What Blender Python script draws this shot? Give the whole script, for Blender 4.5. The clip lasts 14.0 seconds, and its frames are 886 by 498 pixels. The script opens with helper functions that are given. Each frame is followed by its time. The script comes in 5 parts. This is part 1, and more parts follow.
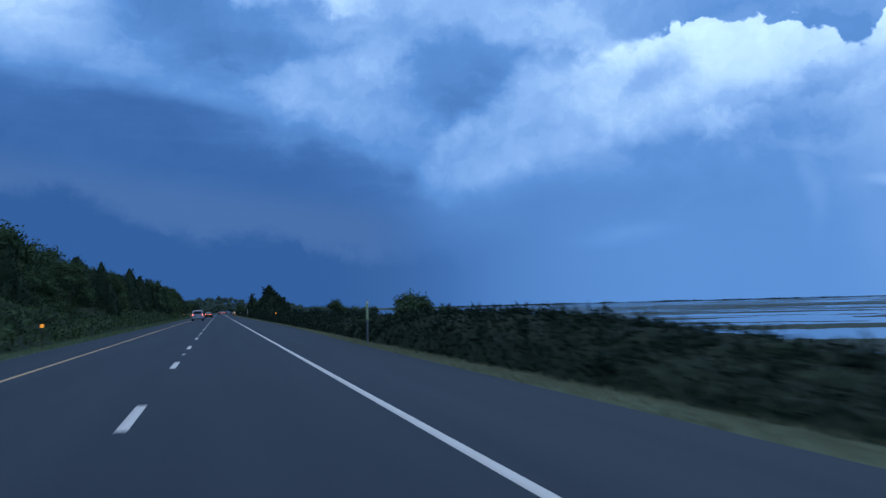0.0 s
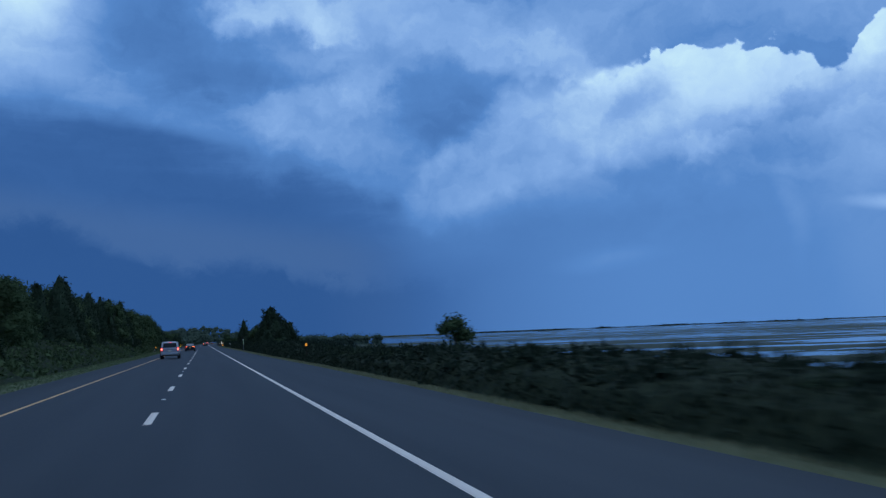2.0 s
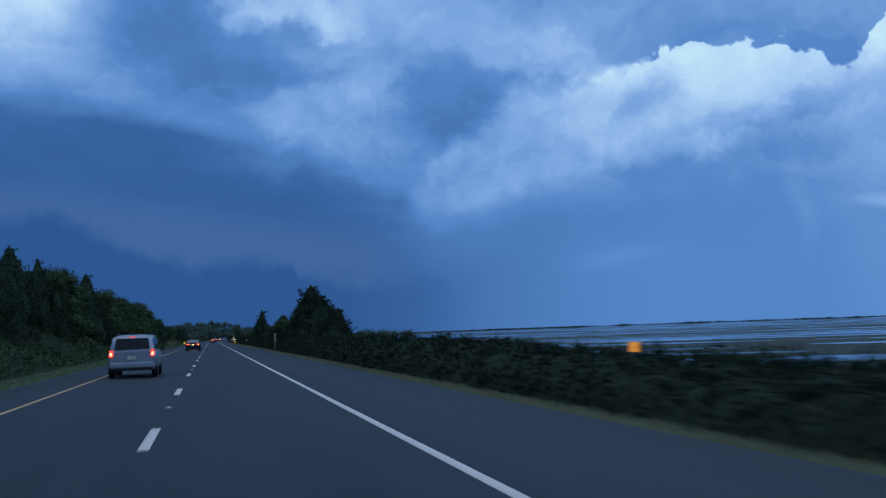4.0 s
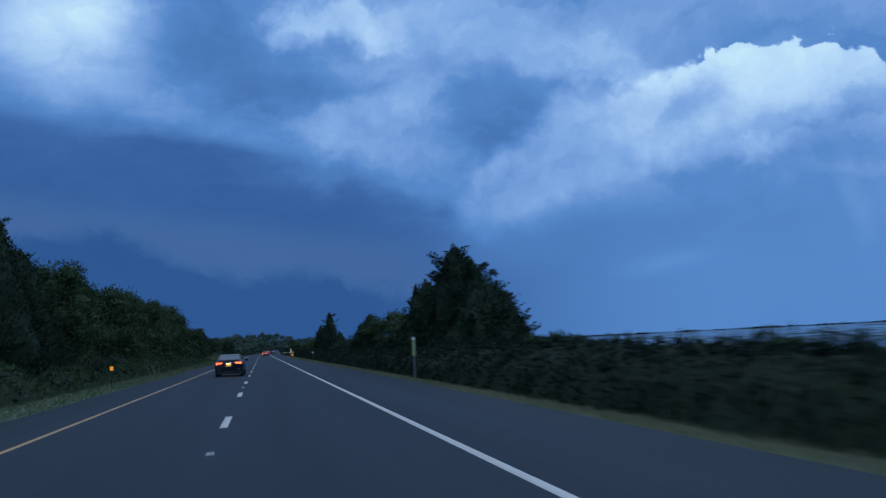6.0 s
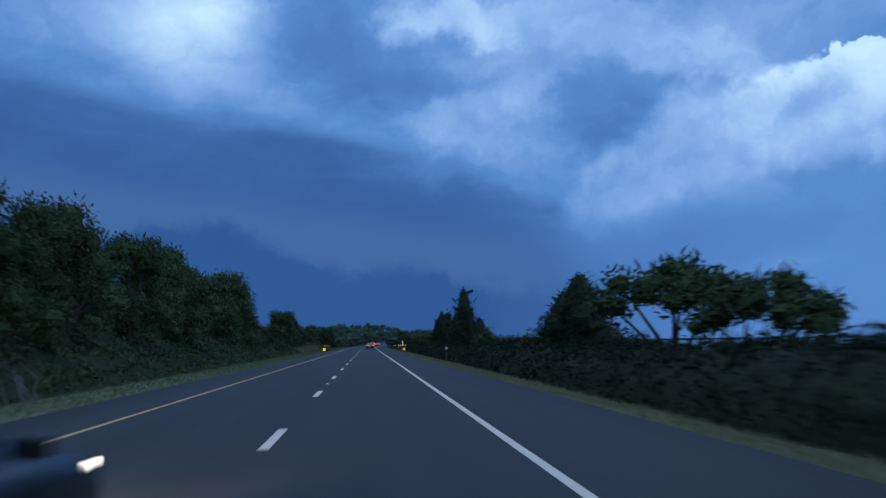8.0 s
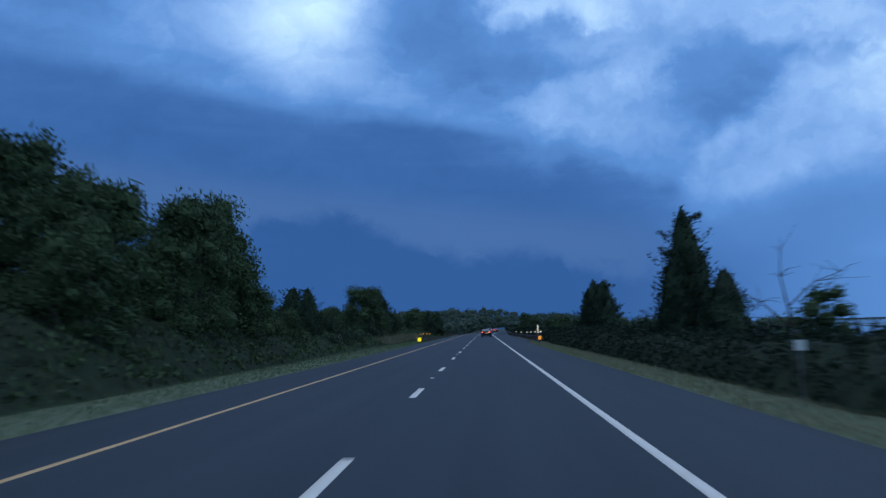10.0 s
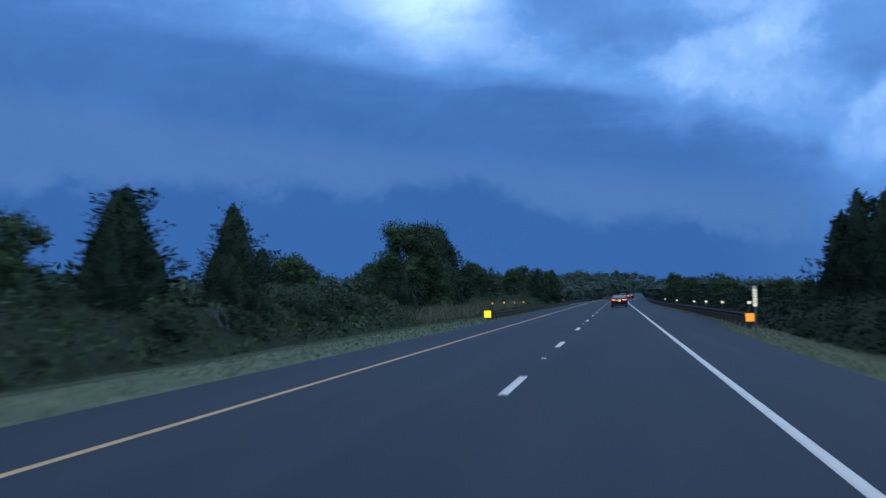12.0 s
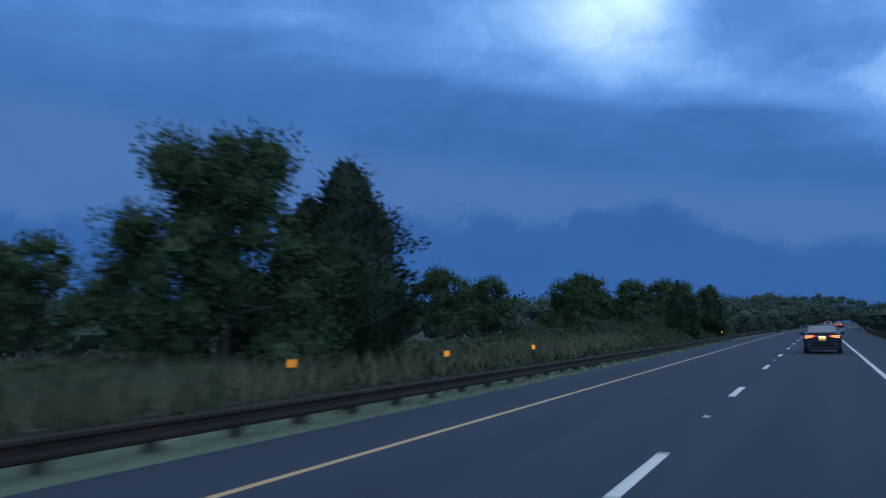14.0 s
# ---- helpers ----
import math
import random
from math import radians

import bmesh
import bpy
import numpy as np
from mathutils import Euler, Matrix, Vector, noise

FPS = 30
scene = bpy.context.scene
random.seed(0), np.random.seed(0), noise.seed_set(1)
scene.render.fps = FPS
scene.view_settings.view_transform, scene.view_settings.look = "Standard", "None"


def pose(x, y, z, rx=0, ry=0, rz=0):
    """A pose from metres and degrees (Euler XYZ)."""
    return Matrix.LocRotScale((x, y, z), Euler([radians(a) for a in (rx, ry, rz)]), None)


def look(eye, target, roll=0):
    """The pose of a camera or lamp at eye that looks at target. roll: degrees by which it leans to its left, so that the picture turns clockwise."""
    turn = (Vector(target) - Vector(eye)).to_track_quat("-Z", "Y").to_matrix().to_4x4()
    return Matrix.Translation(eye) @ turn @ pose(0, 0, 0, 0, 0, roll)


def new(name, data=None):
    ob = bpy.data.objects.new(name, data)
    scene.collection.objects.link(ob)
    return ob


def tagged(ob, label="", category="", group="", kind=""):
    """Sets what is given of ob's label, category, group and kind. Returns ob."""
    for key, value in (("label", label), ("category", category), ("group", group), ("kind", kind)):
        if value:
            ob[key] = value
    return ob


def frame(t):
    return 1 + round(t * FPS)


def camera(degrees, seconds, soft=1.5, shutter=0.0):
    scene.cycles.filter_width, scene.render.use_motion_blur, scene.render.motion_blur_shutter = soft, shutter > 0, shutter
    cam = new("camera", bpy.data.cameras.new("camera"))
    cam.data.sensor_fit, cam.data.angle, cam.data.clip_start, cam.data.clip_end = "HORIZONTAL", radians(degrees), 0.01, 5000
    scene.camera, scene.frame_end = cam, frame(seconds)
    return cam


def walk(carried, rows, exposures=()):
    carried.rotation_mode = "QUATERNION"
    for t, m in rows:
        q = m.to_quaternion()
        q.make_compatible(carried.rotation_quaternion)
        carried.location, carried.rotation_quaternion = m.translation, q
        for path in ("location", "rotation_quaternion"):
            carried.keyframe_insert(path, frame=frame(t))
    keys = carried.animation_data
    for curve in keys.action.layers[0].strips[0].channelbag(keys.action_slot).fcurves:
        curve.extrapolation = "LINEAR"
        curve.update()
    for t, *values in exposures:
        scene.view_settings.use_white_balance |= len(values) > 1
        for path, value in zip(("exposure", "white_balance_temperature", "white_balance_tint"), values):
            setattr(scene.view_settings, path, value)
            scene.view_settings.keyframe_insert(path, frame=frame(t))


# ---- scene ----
cam = camera(53.8, 14.0, soft=1.3, shutter=0.45)
PATH = [
    (0, (1.172, 0.917, 1.43), (1.671, 2.849, 1.56), -1.5),
    (0.5, (1.227, 14.598, 1.458), (1.741, 16.523, 1.629), -2.4),
    (1, (1.146, 28.432, 1.492), (1.682, 30.347, 1.697), -2.4),
    (1.5, (1.045, 42.023, 1.446), (1.583, 43.937, 1.656), -2.6),
    (2, (1.054, 55.452, 1.527), (1.587, 57.37, 1.718), -2.3),
    (2.5, (1.102, 68.742, 1.468), (1.635, 70.66, 1.656), -2.0),
    (3, (1.059, 82.381, 1.468), (1.589, 84.3, 1.655), -1.9),
    (5.5, (0.77, 150.522, 1.511), (1.224, 152.461, 1.7), -2.7),
    (6, (0.786, 164.831, 1.475), (1.199, 166.777, 1.687), -2.9),
    (6.5, (0.938, 178.547, 1.46), (1.281, 180.505, 1.681), -2.9),
    (7, (1.079, 191.677, 1.515), (1.36, 193.646, 1.732), -2.4),
    (7.5, (1.32, 205.501, 1.473), (1.547, 207.476, 1.686), -1.4),
    (10, (1.653, 273.242, 1.468), (1.565, 275.231, 1.653), -1.8),
    (10.5, (1.662, 287.723, 1.487), (1.497, 289.71, 1.638), -1.4),
    (11, (1.671, 301.704, 1.499), (1.439, 303.686, 1.628), -0.8),
    (11.5, (1.716, 315.311, 1.488), (1.401, 317.283, 1.598), -0.6),
    (12, (1.758, 328.187, 1.489), (1.37, 330.145, 1.601), -1.2),
    (12.5, (1.814, 341.703, 1.503), (1.345, 343.642, 1.651), -2.0),
    (13, (1.928, 356.022, 1.604), (1.365, 357.932, 1.793), -2.9),
    (13.5, (1.959, 369.347, 1.64), (1.259, 371.21, 1.83), -1.4),
    (14, (1.891, 381.983, 1.61), (1.106, 383.814, 1.791), -1.0),
]
walk(cam, [(t, look(eye, target, roll)) for t, eye, target, roll in PATH],
     exposures=[(0, 0.14), (0.8, 0.08), (1.6, -0.08), (3, -0.14), (6.5, -0.10), (7.5, -0.04), (10, 0.10), (10.5, 0.20), (12, 0.40), (13, 0.28), (14, 0.28)])

# ---- world: storm sky at dusk ----
def sky_world():
    world = bpy.data.worlds.new("storm_sky")
    world.use_nodes = True
    scene.world = world
    nt = world.node_tree
    nd, ln = nt.nodes, nt.links
    back = nd["Background"]

    def put(sock, value):
        if isinstance(value, (int, float)):
            sock.default_value = value
        elif isinstance(value, tuple):
            sock.default_value = value
        else:
            ln.new(value, sock)

    def math_(op, a, b=None, c=None):
        n = nd.new("ShaderNodeMath")
        n.operation = op
        for i, v in enumerate((a, b, c)):
            if v is not None:
                put(n.inputs[i], v)
        return n.outputs[0]

    def vec_(op, a, b=None, c=None):
        n = nd.new("ShaderNodeVectorMath")
        n.operation = op
        for i, v in enumerate((a, b, c)):
            if v is not None:
                put(n.inputs[i], v)
        return n.outputs["Value"] if op == "LENGTH" else n.outputs[0]

    def ramp_(v, a, b, lo=0.0, hi=1.0):
        n = nd.new("ShaderNodeMapRange")
        n.interpolation_type = "SMOOTHSTEP"
        for i, x in enumerate((v, a, b, lo, hi)):
            put(n.inputs[i], x)
        return n.outputs[0]

    def noise_(vec, scale, detail, rough, squeeze=(1, 1, 1), distort=0.0):
        m = nd.new("ShaderNodeMapping")
        m.inputs["Scale"].default_value = squeeze
        ln.new(vec, m.inputs["Vector"])
        n = nd.new("ShaderNodeTexNoise")
        ln.new(m.outputs[0], n.inputs["Vector"])
        n.inputs["Scale"].default_value = scale
        n.inputs["Detail"].default_value = detail
        n.inputs["Roughness"].default_value = rough
        n.inputs["Distortion"].default_value = distort
        return n

    tc = nd.new("ShaderNodeTexCoord")
    sep = nd.new("ShaderNodeSeparateXYZ")
    ln.new(tc.outputs["Generated"], sep.inputs[0])
    az = math_("MULTIPLY", math_("ARCTAN2", sep.outputs[0], sep.outputs[1]), 57.2958)
    el = math_("MULTIPLY", math_("ARCSINE", sep.outputs[2]), 57.2958)
    com = nd.new("ShaderNodeCombineXYZ")
    put(com.inputs[0], az), put(com.inputs[1], el)
    flat = com.outputs[0]
    broad = noise_(flat, 0.11, 5, 0.55, (0.55, 1.0, 1))
    billow = noise_(flat, 0.30, 8, 0.62)
    wide = vec_("MULTIPLY_ADD", vec_("SUBTRACT", broad.outputs["Color"], (0.5, 0.5, 0.5)), (5.0, 2.4, 0), flat)
    puffy = vec_("MULTIPLY_ADD", vec_("SUBTRACT", billow.outputs["Color"], (0.5, 0.5, 0.5)), (6.0, 4.6, 0), flat)

    def layer(v, where, x, y, rx, ry, turn, value, soft, strength=1.0):
        """Blends the cloud brightness towards value within an ellipse of az and el degrees."""
        m = nd.new("ShaderNodeMapping")
        m.vector_type = "TEXTURE"
        m.inputs["Location"].default_value = (x, y, 0)
        m.inputs["Rotation"].default_value = (0, 0, radians(turn))
        m.inputs["Scale"].default_value = (rx, ry, 1)
        ln.new(where, m.inputs["Vector"])
        mask = ramp_(vec_("LENGTH", m.outputs[0]), 1.0 + soft, 1.0 - soft, 0.0, strength)
        return math_("MULTIPLY_ADD", math_("SUBTRACT", value, v), mask, v)

    def edge_(points):
        """A smooth line of elevation over azimuth, both in degrees."""
        n = nd.new("ShaderNodeFloatCurve")
        c = n.mapping.curves[0]
        spots = [((x + 60) / 120, y / 30) for x, y in points]
        while len(c.points) < len(spots):
            c.points.new(0.5, 0.5)
        for p, q in zip(c.points, spots):
            p.location = q
        n.mapping.extend = "HORIZONTAL"
        n.mapping.update()
        put(n.inputs["Value"], math_("MULTIPLY_ADD", az, 1 / 120, 0.5))
        return math_("MULTIPLY", n.outputs[0], 30.0)

    def cells_(scale):
        n = nd.new("ShaderNodeTexVoronoi")
        n.feature = "SMOOTH_F1"
        n.inputs["Scale"].default_value, n.inputs["Smoothness"].default_value = scale, 0.25
        n.inputs["Detail"].default_value, n.inputs["Roughness"].default_value = 2.0, 0.45
        ln.new(lightly, n.inputs["Vector"])
        return n.outputs["Distance"]

    lightly = vec_("MULTIPLY_ADD", vec_("SUBTRACT", billow.outputs["Color"], (0.5, 0.5, 0.5)), (3.0, 2.2, 0), flat)
    knobs, grain = cells_(0.34), cells_(0.85)
    # slate-blue base, darker under the storm in the west
    v = math_("ADD", ramp_(az, 4, 30, 0.155, 0.43), ramp_(el, 12, 24, 0.0, 0.17))
    v = math_("ADD", v, ramp_(az, 36, 48, 0.0, 0.05))
    streaky = noise_(wide, 0.20, 6, 0.58, (0.33, 2.2, 1))
    curl = noise_(puffy, 0.16, 5, 0.55, (0.8, 1.1, 1))
    # the long hem of the upper deck, which sinks towards the east
    deck = edge_(((-60, 22), (-30, 19.4), (-22, 17.4), (-16, 16.2), (-9, 15.4), (-4, 14.6), (2, 13.2), (5.3, 12.2), (8.9, 9.9), (13, 8.0), (18, 7.0), (60, 6.0)))
    over = math_("MULTIPLY_ADD", math_("SUBTRACT", streaky.outputs["Fac"], 0.5), 7.0, math_("SUBTRACT", el, deck))
    lid = math_("MULTIPLY", ramp_(over, -4.2, 3.2), ramp_(az, 19, 10))
    above = math_("ADD", math_("MULTIPLY", streaky.outputs["Fac"], 0.50), math_("MULTIPLY", curl.outputs["Fac"], 0.45))
    v = math_("MULTIPLY_ADD", math_("SUBTRACT", math_("ADD", above, -0.09), v), lid, v)
    v = layer(v, wide, -13, 15.6, 11, 0.9, -7, 0.54, 0.95, 0.6)
    v = layer(v, wide, -24, 18.0, 9, 0.8, -14, 0.44, 0.95, 0.5)
    v = layer(v, wide, -4.0, 14.9, 8, 0.7, -13, 0.46, 0.95, 0.6)
    v = layer(v, wide, 2.5, 13.4, 7, 0.75, -12, 0.47, 0.95, 0.55)
    v = layer(v, wide, -24, 20.6, 8, 2.2, -8, 0.38, 0.85, 0.8)
    v = layer(v, wide, -14, 19.6, 8, 2.6, -6, 0.62, 0.85, 0.8)
    v = layer(v, wide, -11.2, 19.8, 4.0, 2.6, -8, 0.97, 0.95)
    v = layer(v, wide, -9.6, 17.8, 3.4, 1.6, -12, 0.74, 0.9, 0.7)
    v = layer(v, puffy, -2.0, 20.0, 4.4, 2.6, 6, 0.36, 0.7, 0.85)
    v = layer(v, wide, 1.0, 17.2, 6.5, 1.0, -14, 0.31, 0.9, 0.75)
    v = layer(v, wide, -6.0, 17.2, 3.6, 1.0, -10, 0.50, 0.9, 0.5)
    # broken bright patches
    v = layer(v, puffy, 10, 20.2, 9.0, 2.8, -6, 0.68, 0.7, 0.95)
    v = layer(v, puffy, 3.2, 20.4, 2.0, 1.1, 20, 0.80, 0.8, 0.8)
    v = layer(v, puffy, 8.0, 20.6, 2.4, 1.2, -20, 0.82, 0.9, 0.85)
    v = layer(v, puffy, 13.2, 19.6, 2.0, 1.0, -30, 0.74, 0.9, 0.7)
    v = layer(v, puffy, 5.6, 19.0, 2.4, 0.5, -8, 0.46, 0.9, 0.6)
    v = layer(v, puffy, 19.5, 18.8, 7, 2.4, -10, 0.62, 0.8, 0.85)
    v = layer(v, puffy, 16.5, 17.0, 5, 1.0, -20, 0.45, 0.9, 0.8)
    v = layer(v, puffy, 23.0, 17.8, 4.5, 0.7, -14, 0.66, 0.9, 0.7)
    v = layer(v, puffy, 8.6, 14.2, 5.6, 2.6, 10, 0.56, 0.85, 0.95)
    v = layer(v, puffy, 5.8, 14.6, 2.6, 1.3, 10, 0.68, 0.9, 0.85)
    v = layer(v, puffy, 9.6, 15.5, 3.0, 1.1, 25, 0.66, 0.9, 0.8)
    v = layer(v, puffy, 12.2, 16.2, 1.6, 0.9, 40, 0.66, 0.8, 0.7)
    v = layer(v, puffy, 11.5, 11.4, 4.4, 1.8, -34, 0.48, 0.85, 0.85)
    v = layer(v, puffy, 15.4, 15.2, 3.4, 1.5, -30, 0.41, 0.85, 0.85)
    # the great bank: a bright knobbly rim over a body that dims downwards
    rim = edge_(((-60, 0), (9, 3.0), (12.4, 7.6), (15, 11.2), (17.7, 13.2), (20.4, 14.9), (22.7, 15.9), (26, 15.9), (28, 16.4), (31, 16.7), (33.5, 16.9), (36.7, 16.3), (39, 15.7), (40.3, 14.9), (41.6, 15.4), (43, 17.0), (47, 18.6), (60, 17)))
    foot = edge_(((-60, 6), (12.6, 7.4), (16, 7.0), (20, 7.6), (24, 9.4), (27.5, 10.2), (31, 11.4), (34, 11.6), (38, 11.0), (43, 9.4), (60, 9)))
    lumpy = math_("ADD", math_("MULTIPLY_ADD", knobs, -1.6, 1.5), math_("MULTIPLY_ADD", grain, -0.8, 0.75))
    below = math_("SUBTRACT", math_("ADD", rim, lumpy), el)
    crisp = ramp_(az, 21, 30, 1.7, 0.14)
    top_mask = ramp_(below, math_("MULTIPLY", crisp, -1.0), crisp)
    base_mask = ramp_(math_("ADD", math_("SUBTRACT", el, foot), math_("MULTIPLY_ADD", curl.outputs["Fac"], 4.4, -2.2)), -1.7, 1.9)
    body = math_("MULTIPLY_ADD", ramp_(below, 0.0, 5.0), ramp_(az, 18, 30, -0.06, -0.17), ramp_(az, 15, 30, 0.60, 0.95))
    body = math_("ADD", body, math_("MULTIPLY_ADD", knobs, -0.15, 0.10))
    body = math_("ADD", body, math_("MULTIPLY_ADD", grain, -0.06, 0.04))
    bank = math_("MULTIPLY", math_("MULTIPLY", top_mask, base_mask), ramp_(az, 11.5, 15))
    v = math_("MULTIPLY_ADD", math_("SUBTRACT", body, v), bank, v)
    v = layer(v, puffy, 17.6, 10.4, 3.4, 1.3, 36, 0.64, 0.9, 0.5)
    v = layer(v, puffy, 23.4, 14.4, 3.6, 1.0, 12, 0.72, 0.9, 0.7)
    v = layer(v, puffy, 27.6, 13.6, 2.6, 1.2, 30, 0.58, 0.9, 0.6)
    v = layer(v, puffy, 38.6, 12.4, 2.6, 1.1, 24, 0.52, 0.9, 0.85)
    v = layer(v, puffy, 32.3, 11.3, 1.9, 0.85, 4, 0.64, 0.6, 0.8)
    v = layer(v, wide, 30, 9.0, 9, 1.0, 8, 0.49, 0.9, 0.7)
    v = layer(v, wide, 22, 6.4, 8, 1.3, 4, 0.37, 0.9, 0.7)
    v = layer(v, wide, 43, 10.5, 5, 2.2, 20, 0.56, 0.9, 0.8)
    v = layer(v, wide, 37.3, 8.2, 0.5, 3.4, 2, 0.60, 0.95, 0.3)
    v = layer(v, wide, 41.5, 6.5, 2.2, 5.5, 2, 0.54, 0.95, 0.4)
    v = layer(v, flat, 43.6, 6.5, 2.2, 0.38, -8, 0.74, 0.8, 0.8)
    v = layer(v, wide, 26.5, 4.2, 2.4, 0.5, 4, 0.50, 0.9, 0.6)
    # shelf of hazy scud with a ragged hem, and the rain-dark strip under it
    shelf_top = math_("MULTIPLY_ADD", az, -0.13, 7.5)
    east = ramp_(az, 15, 8)
    shelf = math_("MULTIPLY", ramp_(math_("SUBTRACT", el, shelf_top), 1.6, -1.2), east)
    v = math_("MULTIPLY_ADD", math_("SUBTRACT", 0.20, v), math_("MULTIPLY", shelf, 0.9), v)
    rag = noise_(puffy, 0.24, 7, 0.60, (1.0, 0.9, 1))
    hem = math_("ADD", ramp_(az, -9, -1, 7.35, 4.9), ramp_(az, 2, 13, 0.0, -1.7))
    hem = math_("MULTIPLY_ADD", math_("SUBTRACT", rag.outputs["Fac"], 0.5), 4.6, hem)
    under = math_("MULTIPLY", ramp_(math_("SUBTRACT", hem, el), -0.7, 0.9), ramp_(az, 19, 6))
    v = math_("MULTIPLY_ADD", math_("SUBTRACT", 0.085, v), under, v)
    # grain of the cloud
    fine = noise_(puffy, 0.19, 8, 0.60, (0.75, 1.35, 1), 0.4)
    amount = math_("MULTIPLY", ramp_(el, 3, 13, 0.03, 0.46), ramp_(v, 0.15, 0.6, 0.4, 1.0))
    v = math_("MULTIPLY_ADD", math_("SUBTRACT", fine.outputs["Fac"], 0.5), amount, v)
    cr = nd.new("ShaderNodeValToRGB")
    stops = ((0.0, (0.018, 0.076, 0.250)), (0.22, (0.050, 0.150, 0.41)), (0.45, (0.102, 0.265, 0.63)),
             (0.65, (0.24, 0.44, 0.83)), (0.84, (0.45, 0.69, 1.0)), (1.0, (0.64, 0.92, 1.05)))
    e = cr.color_ramp.elements
    while len(e) < len(stops):
        e.new(0.5)
    for item, (p, c) in zip(e, stops):
        item.position, item.color = p, (*c, 1)
    ln.new(v, cr.inputs[0])
    def blend(fac, a, b):
        n = nd.new("ShaderNodeMix")
        n.data_type = "RGBA"
        put(n.inputs[0], fac), put(n.inputs[6], a), put(n.inputs[7], b)
        return n.outputs[2]

    scud = math_("MULTIPLY", math_("MULTIPLY", shelf, math_("SUBTRACT", 1.0, under)), 0.45)
    colour = blend(scud, cr.outputs[0], (0.076, 0.158, 0.345, 1))
    colour = blend(ramp_(el, 26, 50), colour, (0.34, 0.49, 0.75, 1))
    ln.new(colour, back.inputs[0])
    back.inputs[1].default_value = 1.0


sky_world()
sun_data = bpy.data.lights.new("sun", "SUN")
sun_data.energy, sun_data.angle, sun_data.color = 0.12, radians(30), (0.75, 0.87, 1.0)
sun = new("sun", sun_data)
sun.matrix_world = look((-60, 100, 150), (0, 200, 0))


# ---- materials ----
def material(name, a, b, scale=3.0, fine=40.0, rough=0.8, metal=0.0, bump=0.02, island=0.0, obj=0.0, spec=0.5, stretch=None):
    """Two colours mixed by noise at two sizes, in metres, with relief."""
    m = bpy.data.materials.new(name)
    m.use_nodes = True
    nt = m.node_tree
    nd, ln = nt.nodes, nt.links
    p = nd["Principled BSDF"]
    tc = nd.new("ShaderNodeTexCoord")
    n1, n2 = nd.new("ShaderNodeTexNoise"), nd.new("ShaderNodeTexNoise")
    for n, s in ((n1, scale), (n2, fine)):
        n.inputs["Scale"].default_value, n.inputs["Detail"].default_value = s, 4
        ln.new(tc.outputs["Object"], n.inputs["Vector"])
    if stretch:
        mp = nd.new("ShaderNodeMapping")
        mp.inputs["Scale"].default_value = stretch
        ln.new(tc.outputs["Object"], mp.inputs["Vector"])
        ln.new(mp.outputs[0], n1.inputs["Vector"])
    s1 = nd.new("ShaderNodeMath")
    s1.operation = "MULTIPLY_ADD"
    ln.new(n2.outputs["Fac"], s1.inputs[0])
    s1.inputs[1].default_value = 0.6
    ln.new(n1.outputs["Fac"], s1.inputs[2])
    out = s1.outputs[0]
    lo, hi = 0.5, 1.1
    for amount, node, sock in ((island, "ShaderNodeNewGeometry", "Random Per Island"), (obj, "ShaderNodeObjectInfo", "Random")):
        if amount:
            g = nd.new(node)
            s = nd.new("ShaderNodeMath")
            s.operation = "MULTIPLY_ADD"
            ln.new(g.outputs[sock], s.inputs[0])
            s.inputs[1].default_value = amount
            ln.new(out, s.inputs[2])
            out, hi = s.outputs[0], hi + amount
    mr = nd.new("ShaderNodeMapRange")
    mr.inputs[1].default_value, mr.inputs[2].default_value = lo, hi
    ln.new(out, mr.inputs[0])
    mix = nd.new("ShaderNodeMix")
    mix.data_type = "RGBA"
    mix.inputs[6].default_value, mix.inputs[7].default_value = (*a, 1), (*b, 1)
    ln.new(mr.outputs[0], mix.inputs[0])
    ln.new(mix.outputs[2], p.inputs["Base Color"])
    rr = nd.new("ShaderNodeMapRange")
    rr.inputs[3].default_value, rr.inputs[4].default_value = rough - 0.08, min(1.0, rough + 0.08)
    ln.new(n2.outputs["Fac"], rr.inputs[0])
    ln.new(rr.outputs[0], p.inputs["Roughness"])
    p.inputs["Metallic"].default_value = metal
    p.inputs["Specular IOR Level"].default_value = spec
    if bump:
        bp = nd.new("ShaderNodeBump")
        bp.inputs["Strength"].default_value, bp.inputs["Distance"].default_value = 0.6, bump
        ln.new(n2.outputs["Fac"], bp.inputs["Height"])
        ln.new(bp.outputs[0], p.inputs["Normal"])
    return m


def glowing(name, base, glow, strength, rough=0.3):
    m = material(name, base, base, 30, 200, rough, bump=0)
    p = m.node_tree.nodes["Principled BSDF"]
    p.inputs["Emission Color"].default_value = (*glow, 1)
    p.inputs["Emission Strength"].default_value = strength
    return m


